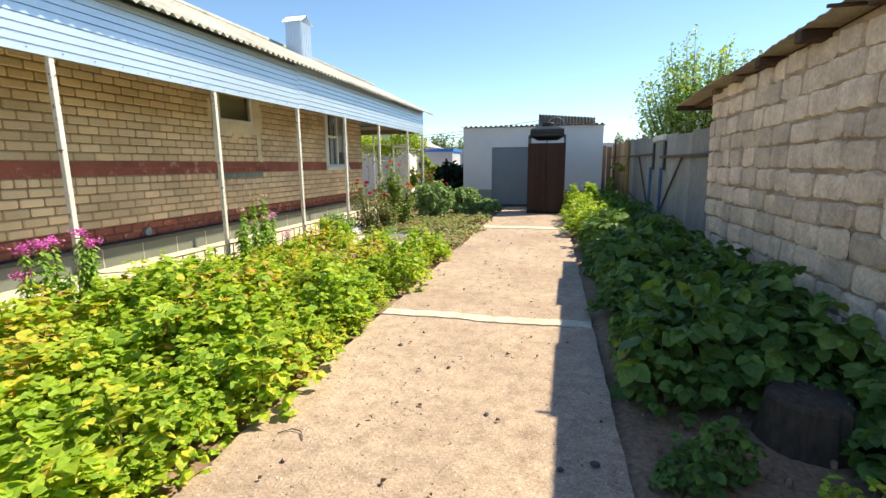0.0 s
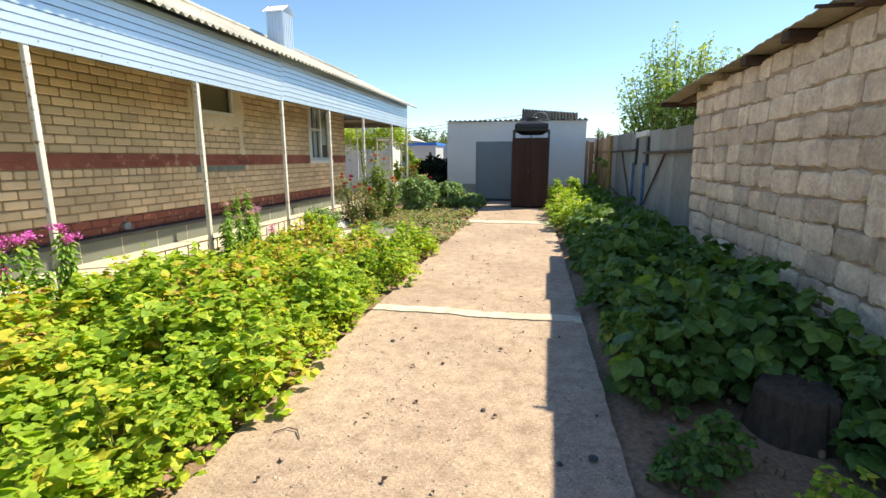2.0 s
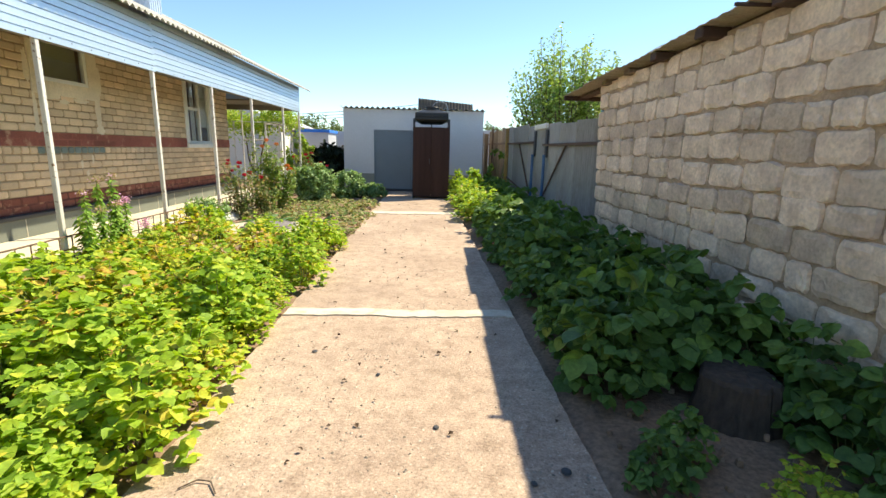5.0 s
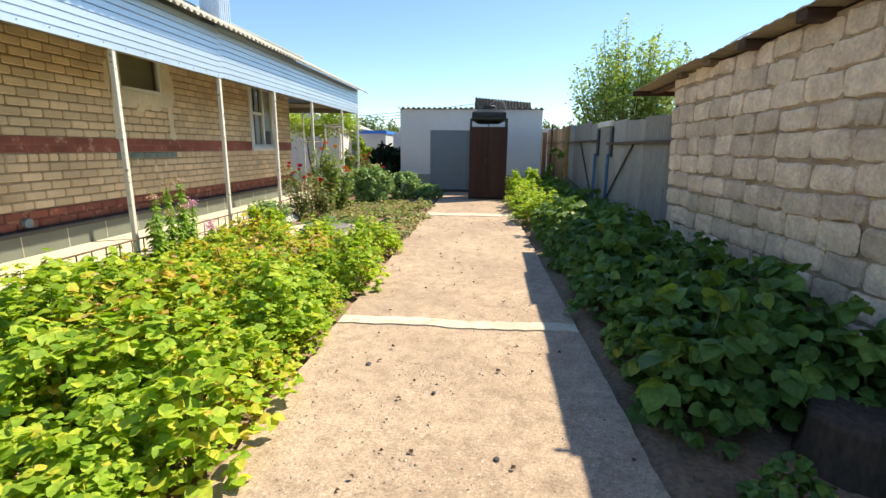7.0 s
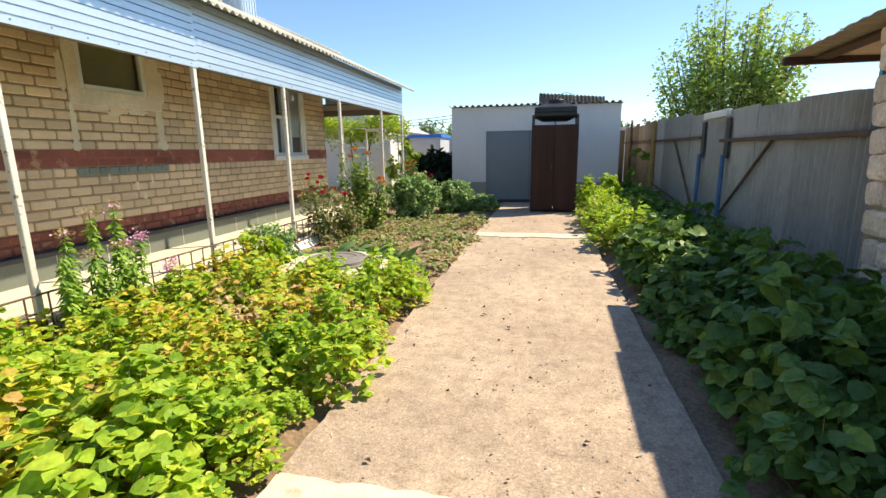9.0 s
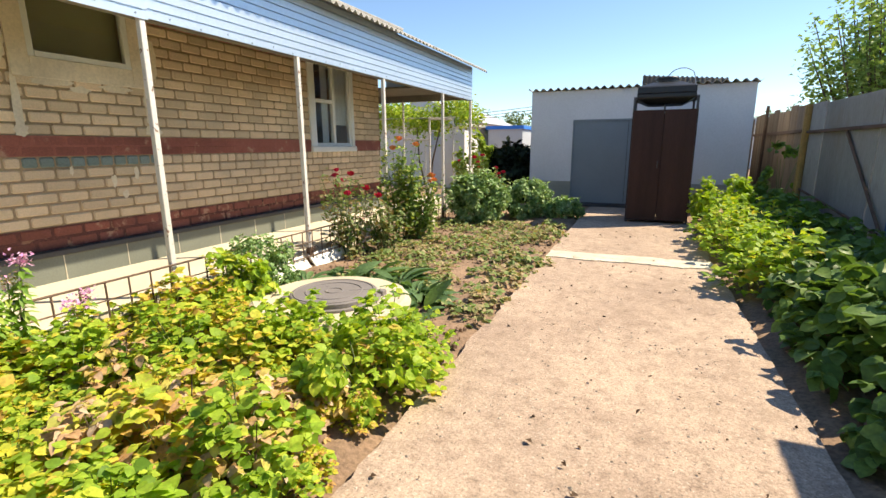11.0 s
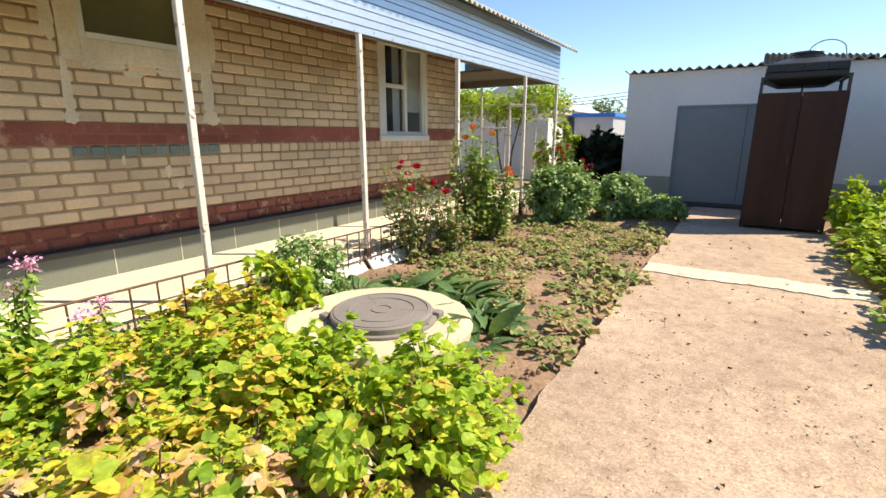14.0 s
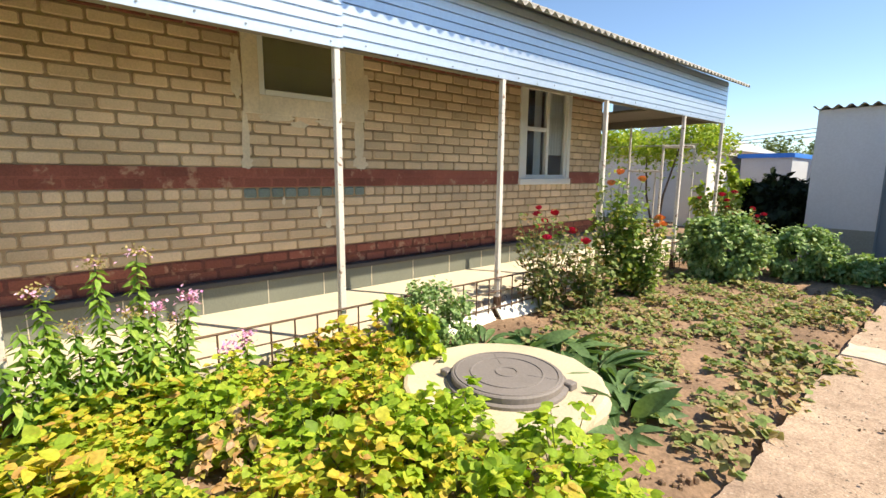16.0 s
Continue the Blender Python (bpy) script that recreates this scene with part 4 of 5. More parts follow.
# white boards leaning in the bed
for a, b, turn in ((8.4, 9.08, 3), (9.14, 9.85, -1)):
    ob = part("white_board", boxed(-0.012, 0.012, -(b - a) / 2, (b - a) / 2, 0, 0.2, bevel=0.004), M_WHITE)
    ob.matrix_basis = pose(-4.11, (a + b) / 2, -0.02, 0, -40, turn)
    tagged(ob, "white painted board leaning on the border fence", "board", "white boards")

# ---- tree stump ----
def stump():
    s = thing("tree_stump", "old dark weathered tree stump with cracked top", "stump")
    cx, cy = 1.38, 2.76
    bm = bmesh.new()
    n = 40
    rings = []
    for r, z in ((0.25, -0.08), (0.225, 0.03), (0.205, 0.12), (0.2, 0.21), (0.185, 0.232), (0.14, 0.236), (0.09, 0.232), (0.03, 0.236)):
        rings.append([bm.verts.new((cx + (r + 0.03 * r / 0.23 * noise.noise((math.cos(i * 6.28 / n) * 1.6, math.sin(i * 6.28 / n) * 1.6, z))) * math.cos(2 * math.pi * i / n), cy + (r + 0.03 * noise.noise((i * 0.9, z * 2, 7))) * math.sin(2 * math.pi * i / n), z + (0.012 * noise.noise((i * 0.7, r * 30, 1)) if z > 0.2 else 0))) for i in range(n)])
    for p, q in zip(rings, rings[1:]):
        for i in range(n):
            bm.faces.new((p[i], p[(i + 1) % n], q[(i + 1) % n], q[i]))
    bm.faces.new(rings[-1])
    part("trunk", bm, M_STUMP, s)


stump()

# ---- bean bed between house and path ----
def bed(variants, spots):
    """Copies of the given plants, turned and sized by chance."""
    used = [False] * len(variants)
    for i, (x, y, k, sc) in enumerate(spots):
        m = pose(x, y, -0.03, 0, 0, RNG.uniform(0, 360))
        v = variants[k]
        if not used[k]:
            v.matrix_basis = m @ Matrix.Scale(sc, 4)
            used[k] = True
        else:
            c = copy_thing(v, m)
            c.scale = (sc, sc, sc)


L1 = "green leafy bean plant with some yellowing leaves"
beans = [plant("bean_plant", L1, "plant", "bean bed", M_LEAF, 450, 0.31, 0.6, 0.069, low=0.08) for _ in range(4)]
beans += [plant("bean_plant", "bean plant turned largely yellow and brown", "plant", "bean bed", M_LEAF_Y, 400, 0.3, 0.52, 0.07, low=0.06) for _ in range(3)]
beans += [plant("bean_plant", "withered bean plant with curled tan leaves", "plant", "bean bed", M_LEAF_DRY, 300, 0.28, 0.42, 0.062, low=0.04, droop=0.55, stem_mat=M_BARK) for _ in range(2)]
spots = [(-2.45, 6.05, 7, 1.0), (-2.15, 6.2, 8, 0.95), (-1.95, 5.95, 7, 0.85), (-2.7, 5.8, 8, 1.0), (-2.05, 6.55, 8, 0.8), (-3.3, 6.3, 7, 0.9)]
yy = -0.9
while yy < 7.35:
    xx = -4.1
    while xx < -1.4:
        x = xx + RNG.uniform(-0.13, 0.13)
        y = yy + RNG.uniform(-0.13, 0.13)
        ring_gap = math.hypot(x + 2.95, y - 7.865) > 0.74
        if ring_gap and x < path_left(y) - 0.06:
            yellow = noise.noise((x * 0.9 + 3, y * 0.7, 5)) + (0.3 if y > 5.2 else -0.12) + RNG.uniform(-0.25, 0.25) + (0.25 if x < -2.6 and 1.0 < y < 3.2 else 0)
            k = RNG.integers(4, 7) if yellow > 0.2 else RNG.integers(0, 4)
            spots.append((x, y, int(k), RNG.uniform(0.66, 1.24) * (0.78 if y > 4.7 else 1.0)))
        xx += 0.34
    yy += 0.34
yy = -0.8
while yy < 6.9:
    y = yy + RNG.uniform(-0.08, 0.08)
    k = RNG.integers(4, 7) if y > 5.3 or noise.noise((y * 0.8, 2, 5)) > 0.25 else RNG.integers(0, 4)
    if RNG.uniform() > 0.18:
        spots.append((path_left(y) - RNG.uniform(0.13, 0.22), y, int(k), RNG.uniform(0.45, 0.85) * (0.85 if y > 4.7 else 1.0)))
    yy += 0.33
bed(beans, spots)

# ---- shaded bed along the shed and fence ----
# darks have the shed's shade put into their leaf colour, lit have not
darks = [plant("bean_plant", "bean bush by the shed, leaf green darkened for shade", "plant", "shaded bean bed", M_LEAF_SHADE, 270, 0.37, 0.7, 0.11, ROUND, low=0.06, up=-0.35, droop=0.4) for _ in range(4)]
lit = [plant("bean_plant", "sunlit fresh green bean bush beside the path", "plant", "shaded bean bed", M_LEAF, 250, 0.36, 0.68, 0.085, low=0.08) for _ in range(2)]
spots, lit_spots = [], []
yy = 2.95
while yy < 15.2:
    xx = 0.4
    while xx < 1.85:
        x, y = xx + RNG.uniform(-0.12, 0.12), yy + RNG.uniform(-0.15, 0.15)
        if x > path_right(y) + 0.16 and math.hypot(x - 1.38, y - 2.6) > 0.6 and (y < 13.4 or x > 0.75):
            # brighter sunlit leaves far along the path, shade-toned leaves elsewhere
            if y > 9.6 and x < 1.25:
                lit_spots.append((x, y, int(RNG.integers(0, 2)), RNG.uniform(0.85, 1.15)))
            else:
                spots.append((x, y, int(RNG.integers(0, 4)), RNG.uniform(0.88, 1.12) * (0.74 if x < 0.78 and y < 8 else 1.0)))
        xx += 0.4
    yy += 0.4
spots += [(0.68, 2.2, 0, 0.4), (0.88, 2.4, 3, 0.4), (1.72, 2.35, 2, 0.8), (1.74, 2.7, 1, 0.85), (1.68, 3.05, 0, 0.9), (1.72, 1.95, 3, 0.75), (1.35, 3.2, 2, 0.85)]
lit_spots += [(1.22, 2.02, 0, 0.42)]
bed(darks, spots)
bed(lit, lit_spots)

# ---- strawberry patch ----
berries = [plant("strawberry_plant", "low strawberry plant with browning leaves", "plant", "strawberry patch", M_LEAF_S, 84, 0.18, 0.15, 0.055, low=0.1, stem_count=10, stem_r=0.003) for _ in range(4)]
spots = []
yy = 8.35
while yy < 13.2:
    xx = -4.0
    while xx < -1.7:
        x, y = xx + RNG.uniform(-0.12, 0.12), yy + RNG.uniform(-0.12, 0.12)
        if x < path_left(y) - 0.1 and math.hypot(x + 2.95, y - 7.865) > 0.85 and RNG.uniform() > 0.12 and not (x < -3.6 and y < 9.7) and (RNG.uniform() > 0.08 or x > path_left(y) - 0.5):
            near_path = x > path_left(y) - 0.45
            spots.append((x, y, int(RNG.integers(0, 4)), RNG.uniform(0.75, 1.2) * (1.15 if near_path else 0.95)))
        xx += 0.27
    yy += 0.29
bed(berries, spots)


# ---- flowers and bushes ----
def strap_plant(x, y, count, length):
    """Tuft of long arching leaves."""
    p = thing("lily_clump", "clump of long arching grey-green strap leaves", "plant", "lily clumps")
    a = RNG.uniform(0, 6.283, count)
    pts = np.stack([0.05 * np.cos(a), 0.05 * np.sin(a), np.full(count, 0.05)], 1)
    d = np.stack([np.cos(a), np.sin(a), RNG.uniform(0.3, 1.0, count)], 1)
    v, f = leaf_cloud(pts, d, length * RNG.uniform(0.7, 1.2, count), [(0, 0), (0.12, 0.06), (0.35, 0.14), (0.6, 0.16), (0.82, 0.1), (1.0, 0)], 0.5, 0.6)
    raw("foliage", v, f, M_LEAF_H, p, True)
    p.matrix_basis = pose(x, y, -0.03)
    return p


for x, y, n, l in ((-3.4, 8.68, 22, 0.3), (-3.1, 8.75, 26, 0.34), (-2.78, 8.72, 28, 0.35), (-2.5, 8.52, 26, 0.31), (-2.3, 8.3, 24, 0.28), (-2.2, 8.05, 14, 0.22), (-3.72, 8.45, 14, 0.24)):
    strap_plant(x, y, n, l)


def flower(center, r, petals, aim_up=0.7):
    """Leaf-cloud rows of one many-petalled bloom."""
    a = RNG.uniform(0, 6.283, petals)
    tilt = RNG.uniform(0.2, 2.6, petals)
    pts = np.tile(np.array(center), (petals, 1)) + np.stack([np.cos(a), np.sin(a), tilt * 0.2], 1) * r * 0.15
    d = np.stack([np.cos(a), np.sin(a), tilt], 1)
    return pts, d, np.full(petals, r)


def blooms(centers, r, petals, mat, parent, name="blossom"):
    for c in centers:
        p, d, s = flower(c, r * RNG.uniform(0.8, 1.15), petals)
        v, f = leaf_cloud(p, d, s, [(0, 0), (0.4, 0.4), (0.8, 0.4), (1.0, 0)], 0.6, -0.35)
        raw(name, v, f, mat, parent)


def rose_bush(x, y, h, r, leaves, heads, mat, label, size=0.05, leaf_mat=None):
    b = thing("rose_bush", label, "rose bush", "rose bushes")
    n = 16
    a = RNG.uniform(0, 6.283, n)
    rr = r * np.sqrt(RNG.uniform(0.05, 1, n))
    ends = np.stack([rr * np.cos(a), rr * np.sin(a), h * RNG.uniform(0.55, 1.0, n)], 1)
    part("stem", stalks(ends, 0.2, 0.008, 5, 0.12), M_STEM, b)
    k = RNG.integers(0, n, leaves)
    t = RNG.uniform(0.15, 1.0, leaves)
    p = ends[k] * np.stack([0.25 + 0.75 * t, 0.25 + 0.75 * t, t], 1) + RNG.normal(0, 0.065, (leaves, 3))
    p[:, 2] = np.abs(p[:, 2]) + 0.02
    v, f = leaf_cloud(p, directions(leaves, 0.1), size * RNG.uniform(0.7, 1.3, leaves), OVATE, 0.3, 0.3)
    raw("foliage", v, f, leaf_mat or M_LEAF_R, b)
    order = np.argsort(-ends[:, 2])[:2 * heads:2]
    blooms([ends[i] + np.array([0, 0, 0.02]) for i in order], 0.06, 18, mat, b)
    b.matrix_basis = pose(x, y, -0.03)
    return b


rose_bush(-4.05, 9.8, 1.12, 0.36, 760, 6, M_ROSE, "leggy rose bush with red blooms by the border fence", 0.055)
rose_bush(-3.75, 10.2, 0.85, 0.3, 620, 2, M_ROSE, "rose bush with red and dry blooms by the border fence", 0.055)
rose_bush(-4.0, 11.05, 1.5, 0.3, 1500, 3, M_ORANGE, "tall rose bush with orange blooms by a veranda post", 0.062, M_LEAF_RG)
rose_bush(-3.78, 11.3, 0.95, 0.32, 900, 3, M_ORANGE, "rose bush with a few orange blooms by the border fence", 0.06, M_LEAF_RG)
rose_bush(-4.05, 14.6, 1.25, 0.3, 600, 5, M_ROSE, "rose bush with red blooms at the end of the veranda")
rose_bush(-3.6, 14.9, 0.95, 0.35, 700, 6, M_ROSE, "low rose bush with crimson blooms behind the round bushes")


def phlox(x, y, spec, label, mat):
    """Upright leafy stems; each ends in a fresh head (f), a withered one (w) or leaves alone (n)."""
    b = thing("phlox", label, "flower", "phlox clumps")
    bm = bmesh.new()
    P, D, S = [], [], []
    for dx, dy, h, kind in spec:
        tube(bm, (dx * 0.6, dy * 0.8, 0), (dx, dy, h), 0.006, 0.004, 5)
        n = int(h * 115)
        t = np.linspace(0.12, 0.96, n)
        a = np.arange(n) * 2.4
        P.append(np.stack([dx * (0.6 + 0.4 * t), dy * (0.8 + 0.2 * t), h * t], 1))
        D.append(np.stack([np.cos(a), np.sin(a), RNG.uniform(-0.7, 0.3, n)], 1))
        S.append(0.118 * (1.1 - 0.5 * t) * RNG.uniform(0.8, 1.15, n))
        if kind == "n":
            continue
        m = 75
        q = np.array((dx, dy, h)) + RNG.normal(0, 1, (m, 3)) * np.array((0.034, 0.034, 0.022))
        dry = kind == "w"
        v, f = leaf_cloud(q, directions(m, 0.8), np.full(m, 0.02 if dry else 0.028), SMALL, 0.2, 0.0)
        raw("flower_head", v, f, M_DRY if dry else mat, b)
        if dry:
            q = np.array((dx, dy, h)) + RNG.normal(0, 1, (16, 3)) * np.array((0.035, 0.035, 0.015))
            v, f = leaf_cloud(q, directions(16, 0.8), np.full(16, 0.026), SMALL, 0.2, 0.0)
            raw("flower_head", v, f, mat, b)
    part("stem", bm, M_STEM, b)
    v, f = leaf_cloud(np.concatenate(P), np.concatenate(D), np.concatenate(S), NARROW, 0.3, 0.35)
    raw("foliage", v, f, M_LEAF_P, b)
    b.matrix_basis = pose(x, y, -0.03)


phlox(-4.12, 3.12, [(0.0, -0.26, 0.84, "f"), (0.03, -0.15, 0.85, "f"), (-0.02, -0.02, 0.86, "f"), (0.05, 0.18, 0.91, "f"), (-0.03, 0.31, 0.77, "f"), (0.08, 0.24, 0.82, "f"), (0.0, -0.3, 0.63, "f"), (0.1, 0.0, 0.6, "n"), (0.1, 0.2, 0.62, "n")], "phlox with magenta flower heads above the beans", M_PINK)
phlox(-4.1, 5.9, [(0.0, -0.33, 0.9, "w"), (-0.02, -0.08, 1.02, "w"), (0.02, 0.11, 1.06, "w"), (0.03, 0.18, 0.73, "f"), (0.0, 0.36, 0.75, "f"), (-0.05, 0.3, 0.62, "w"), (0.06, -0.42, 0.76, "n"), (0.08, -0.2, 0.7, "w"), (0.08, 0.05, 0.74, "w"), (-0.12, -0.3, 0.66, "n"), (0.12, -0.5, 0.6, "n"), (0.12, 0.14, 0.55, "n"), (0.1, -0.1, 0.6, "n")], "tall phlox with pink and withered flower heads", M_PALEPINK)
phlox(-4.08, 6.58, [(0.0, 0.0, 0.44, "f"), (0.06, -0.12, 0.4, "f")], "short phlox with lilac flower heads", M_PALEPINK)


def round_bush(x, y, r, h, leaves, size, mat, label, name="round_bush", group="round bushes", outline=ROUND, inner=0.72):
    b = thing(name, label, "bush", group)
    tufts = max(12, leaves // 26)
    hub, way = shell(tufts, r, h, inner)
    k = RNG.integers(0, tufts, leaves)
    spread = 0.028 + 0.04 * r
    p = hub[k] + RNG.normal(0, 1, (leaves, 3)) * spread * np.array((1, 1, 0.8)) + way[k] * RNG.uniform(0, 0.05, (leaves, 1))
    p[:, 2] = np.maximum(p[:, 2], 0.03)
    v, f = leaf_cloud(p, way[k] * 0.55 + directions(leaves, -0.45, 0.55), size * RNG.uniform(0.7, 1.3, leaves), outline, 0.3, 0.3)
    raw("foliage", v, f, mat, b)
    part("stem", stalks(p[RNG.integers(0, leaves, 16)] * 0.85, 0.2, 0.008, 5), M_STEM, b)
    b.matrix_basis = pose(x, y, -0.04)
    return b


round_bush(-3.95, 8.05, 0.3, 0.56, 2600, 0.034, M_LEAF_B, "grey-green feathery bush beside the manhole", "feathery_bush")
round_bush(-3.85, 7.62, 0.27, 0.5, 700, 0.065, M_LEAF, "fresh green leafy plant beside the feathery bush", "leafy_plant", "", OVATE)
round_bush(-1.92, 6.75, 0.3, 0.46, 800, 0.055, M_LEAF, "fresh green leafy plant at the path edge", "leafy_plant", "", OVATE)
round_bush(-3.46, 13.2, 0.5, 0.86, 6400, 0.055, M_LEAF_B, "dense round grey-green bush at the bed's end")
round_bush(-2.72, 14.2, 0.4, 0.72, 4400, 0.055, M_LEAF_B, "dense round grey-green bush beside a larger one")
round_bush(-2.0, 14.35, 0.32, 0.36, 2300, 0.054, M_LEAF_B, "low grey-green bush by the path's end")
round_bush(-4.55, 16.6, 0.55, 1.5, 1300, 0.11, M_LEAF_G, "bright yellow-green bush behind the veranda")
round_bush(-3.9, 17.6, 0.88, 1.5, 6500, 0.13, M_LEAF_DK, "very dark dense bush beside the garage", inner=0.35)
round_bush(0.78, 14.0, 0.42, 0.85, 1100, 0.08, M_LEAF, "fresh light green bush beside the shower cabin")
round_bush(1.85, 15.5, 0.3, 1.6, 320, 0.1, M_LEAF_SHADE, "climbing plant leaning on the sheet fence", "climber")


# ---- trees ----
def tree(name, x, y, z0, z1, r, limbs, per, size, mat, label):
    """Trunk, forked limbs, and leaves strung along upright twigs so that the outline stays ragged."""
    t = thing(name, label, "tree")
    bm = bmesh.new()
    fork = Vector((0, 0, z0))
    tube(bm, (0, 0, -0.1), fork, 0.06 * r, 0.045 * r, 8)
    P = []
    for i in range(limbs):
        a = 2.4 * i + RNG.uniform(-0.4, 0.4)
        rad = r * math.sqrt(RNG.uniform(0.03, 1.0))
        top = z0 + (z1 - z0) * RNG.uniform(0.5, 1.0) * (1 - 0.3 * (rad / r) ** 2)
        tip = Vector((rad * math.cos(a), rad * math.sin(a), top))
        knee = fork.lerp(tip, 0.5) + Vector((tip.x * 0.2, tip.y * 0.2, -0.05 * (z1 - z0)))
        tube(bm, fork, knee, 0.018 * r, 0.012 * r, 5)
        tube(bm, knee, tip, 0.012 * r, 0.003 * r, 5)
        u = RNG.uniform(0.0, 1.05, per)[:, None]
        q = np.array(knee)[None] * (1 - u) + np.array(tip)[None] * u
        low = RNG.uniform(0, 1, per) < 0.25
        q[low, 2] -= RNG.uniform(0, 0.3, low.sum()) * (z1 - z0)
        P.append(q + RNG.normal(0, 1, (per, 3)) * (0.045 * r + 0.13 * r * (1 - u)))
    part("trunk", bm, M_BARK, t)
    body, _ = shell(limbs * per // 3, r * 0.8, (z1 - z0) * 0.62, 0.4)
    P = np.concatenate(P + [body + np.array((0, 0, z0))])
    P[:, 2] = np.maximum(P[:, 2], z0 * 0.8)
    v, f = leaf_cloud(P, directions(len(P), 0.0), size * RNG.uniform(0.7, 1.3, len(P)), SMALL, 0.3, 0.3)
    raw("crown", v, f, mat, t)
    t.matrix_basis = pose(x, y, 0)
    return t


tree("fruit_tree", 5.0, 19.5, 1.2, 6.2, 2.15, 80, 130, 0.135, M_LEAF_T, "leafy fruit tree behind the sheet fence")
for x, y, z1, r in ((-14.5, 46, 4.6, 3.0), (-11.2, 47, 4.9, 2.6), (-8.6, 49, 4.1, 2.4), (-18, 47, 4.3, 3.0), (-23, 48, 4.2, 3.0), (-28, 48, 4.5, 3.0), (6.0, 50, 4.3, 1.8), (9.5, 52, 4.5, 2.0)):
    tree("far_tree", x, y, 0.8, z1, r, 40, 120, 0.24, M_LEAF_HAZE, "distant rounded green tree behind the yards")

# ---- vine arbour and yard beyond the house ----
def arbour():
    a = thing("vine_arbour", "pipe arbour overgrown with a fresh green grape vine", "arbour")
    for x, y in ((-8.4, 16.8), (-6.9, 16.8), (-5.4, 16.8), (-8.4, 18.2), (-6.9, 18.2), (-5.4, 18.2)):
        part("post", tubed((x, y, -0.05), (x, y, 2.15), 0.022), M_POST, a)
    for y in (16.8, 18.2):
        part("beam", tubed((-8.6, y, 2.17), (-5.2, y, 2.17), 0.02), M_POST, a)
    n = 5200
    p = np.stack([RNG.uniform(-8.9, -5.0, n), RNG.uniform(16.6, 18.5, n), 2.3 + 0.15 * RNG.normal(0, 1, n)], 1)
    p[:, 2] += 0.16 * np.sin(p[:, 0] * 3.1) + 0.08 * np.sin(p[:, 0] * 9)
    hang = RNG.uniform(0, 1, n) < 0.16
    p[hang, 2] -= RNG.uniform(0, 0.6, hang.sum())
    v, f = leaf_cloud(p, directions(n, -0.1), 0.11 * RNG.uniform(0.7, 1.3, n), SMALL, 0.3, 0.3)
    raw("vine_foliage", v, f, M_LEAF_G, a)
    bm = bmesh.new()
    for x0, x1 in ((-6.3, -5.9), (-6.35, -6.7)):
        tube(bm, (x0, 17.2, -0.05), ((x0 + x1) / 2 - 0.1, 17.2, 1.0), 0.03, 0.025, 6)
        tube(bm, ((x0 + x1) / 2 - 0.1, 17.2, 1.0), (x1, 17.2, 2.15), 0.025, 0.015, 6)
    part("vine_trunk", bm, M_BARK, a)


arbour()


def porch_rail():
    r = thing("porch_rail", "white pipe gate frame at the end of the veranda", "rail")
    y = 14.88
    part("upright", tubed((-5.9, y, 0.1), (-5.9, y, 2.45), 0.022), M_POST, r)
    part("upright", tubed((-5.22, y, 0.1), (-5.22, y, 2.06), 0.026), M_POST, r)
    part("crossbar", tubed((-5.9, y, 1.57), (-5.22, y, 1.56), 0.022), M_POST, r)
    part("crossbar", tubed((-5.22, y, 2.03), (-4.66, y, 2.01), 0.024), M_POST, r)
    part("crossbar", tubed((-5.9, y, 0.5), (-5.22, y, 0.5), 0.014), M_POST, r)


porch_rail()
border_fence(12.45, 14.8, "low rusty iron border fence with small scrolls")
stub = tagged(part("concrete_stub", boxed(-4.14, -4.0, 12.3, 12.42, -0.05, 0.3, bevel=0.012), M_PAVE), "short pale concrete stub beside the border fence", "stub")

out = thing("outbuilding", "low white outbuilding with a slate roof behind the arbour", "building")
part("wall", boxed(-14, -7.0, 21.5, 25, -0.05, 2.15), M_PALEWALL, out)
part("roof", boxed(-14.2, -6.8, 21.3, 25.2, 2.15, 2.24), M_SLATE, out)
part("door", boxed(-8.2, -7.5, 21.47, 21.5, 0.0, 1.9), M_FARFENCE, out)
white = thing("white_gate_pier", "white painted masonry pier beside the arbour", "pier")
part("pier", boxed(-7.25, -6.42, 20.4, 20.8, -0.05, 1.94, bevel=0.01), M_PALEWALL, white)
yard = setting("fence_yard", "pale grey sheet fence across the yard", "fence")
for i in range(16):
    part("panel", boxed(-14 + i * 1.1 * 0.98, -14 + i * 1.1 * 0.98 + 1.07, 27.0, 27.03, -0.05, 2.25, bevel=0.004), M_FARFENCE, yard)
blue = thing("blue_roofed_shed", "pale shed with a bright blue roof edge", "shed")
part("wall", boxed(-6.7, -5.25, 24.0, 26.0, -0.05, 2.08), M_FARFENCE, blue)
part("roof", boxed(-6.8, -5.18, 23.9, 26.1, 2.08, 2.22), M_BLUEROOF, blue)
far = thing("far_house", "distant house with a grey gabled slate roof", "house")
part("wall", boxed(-19, -11.2, 36, 44, -0.05, 3.0), M_PALEWALL, far)
bm = bmesh.new()
vs = [bm.verts.new(c) for c in ((-19.6, 35.3, 2.9), (-10.6, 35.3, 2.9), (-15.1, 35.3, 4.7), (-19.6, 44.5, 2.9), (-10.6, 44.5, 2.9), (-15.1, 44.5, 4.7))]
for q in ((0, 1, 2), (3, 5, 4), (0, 2, 5, 3), (1, 4, 5, 2), (0, 3, 4, 1)):
    bm.faces.new([vs[i] for i in q])
part("roof", bm, M_FARFENCE, far)
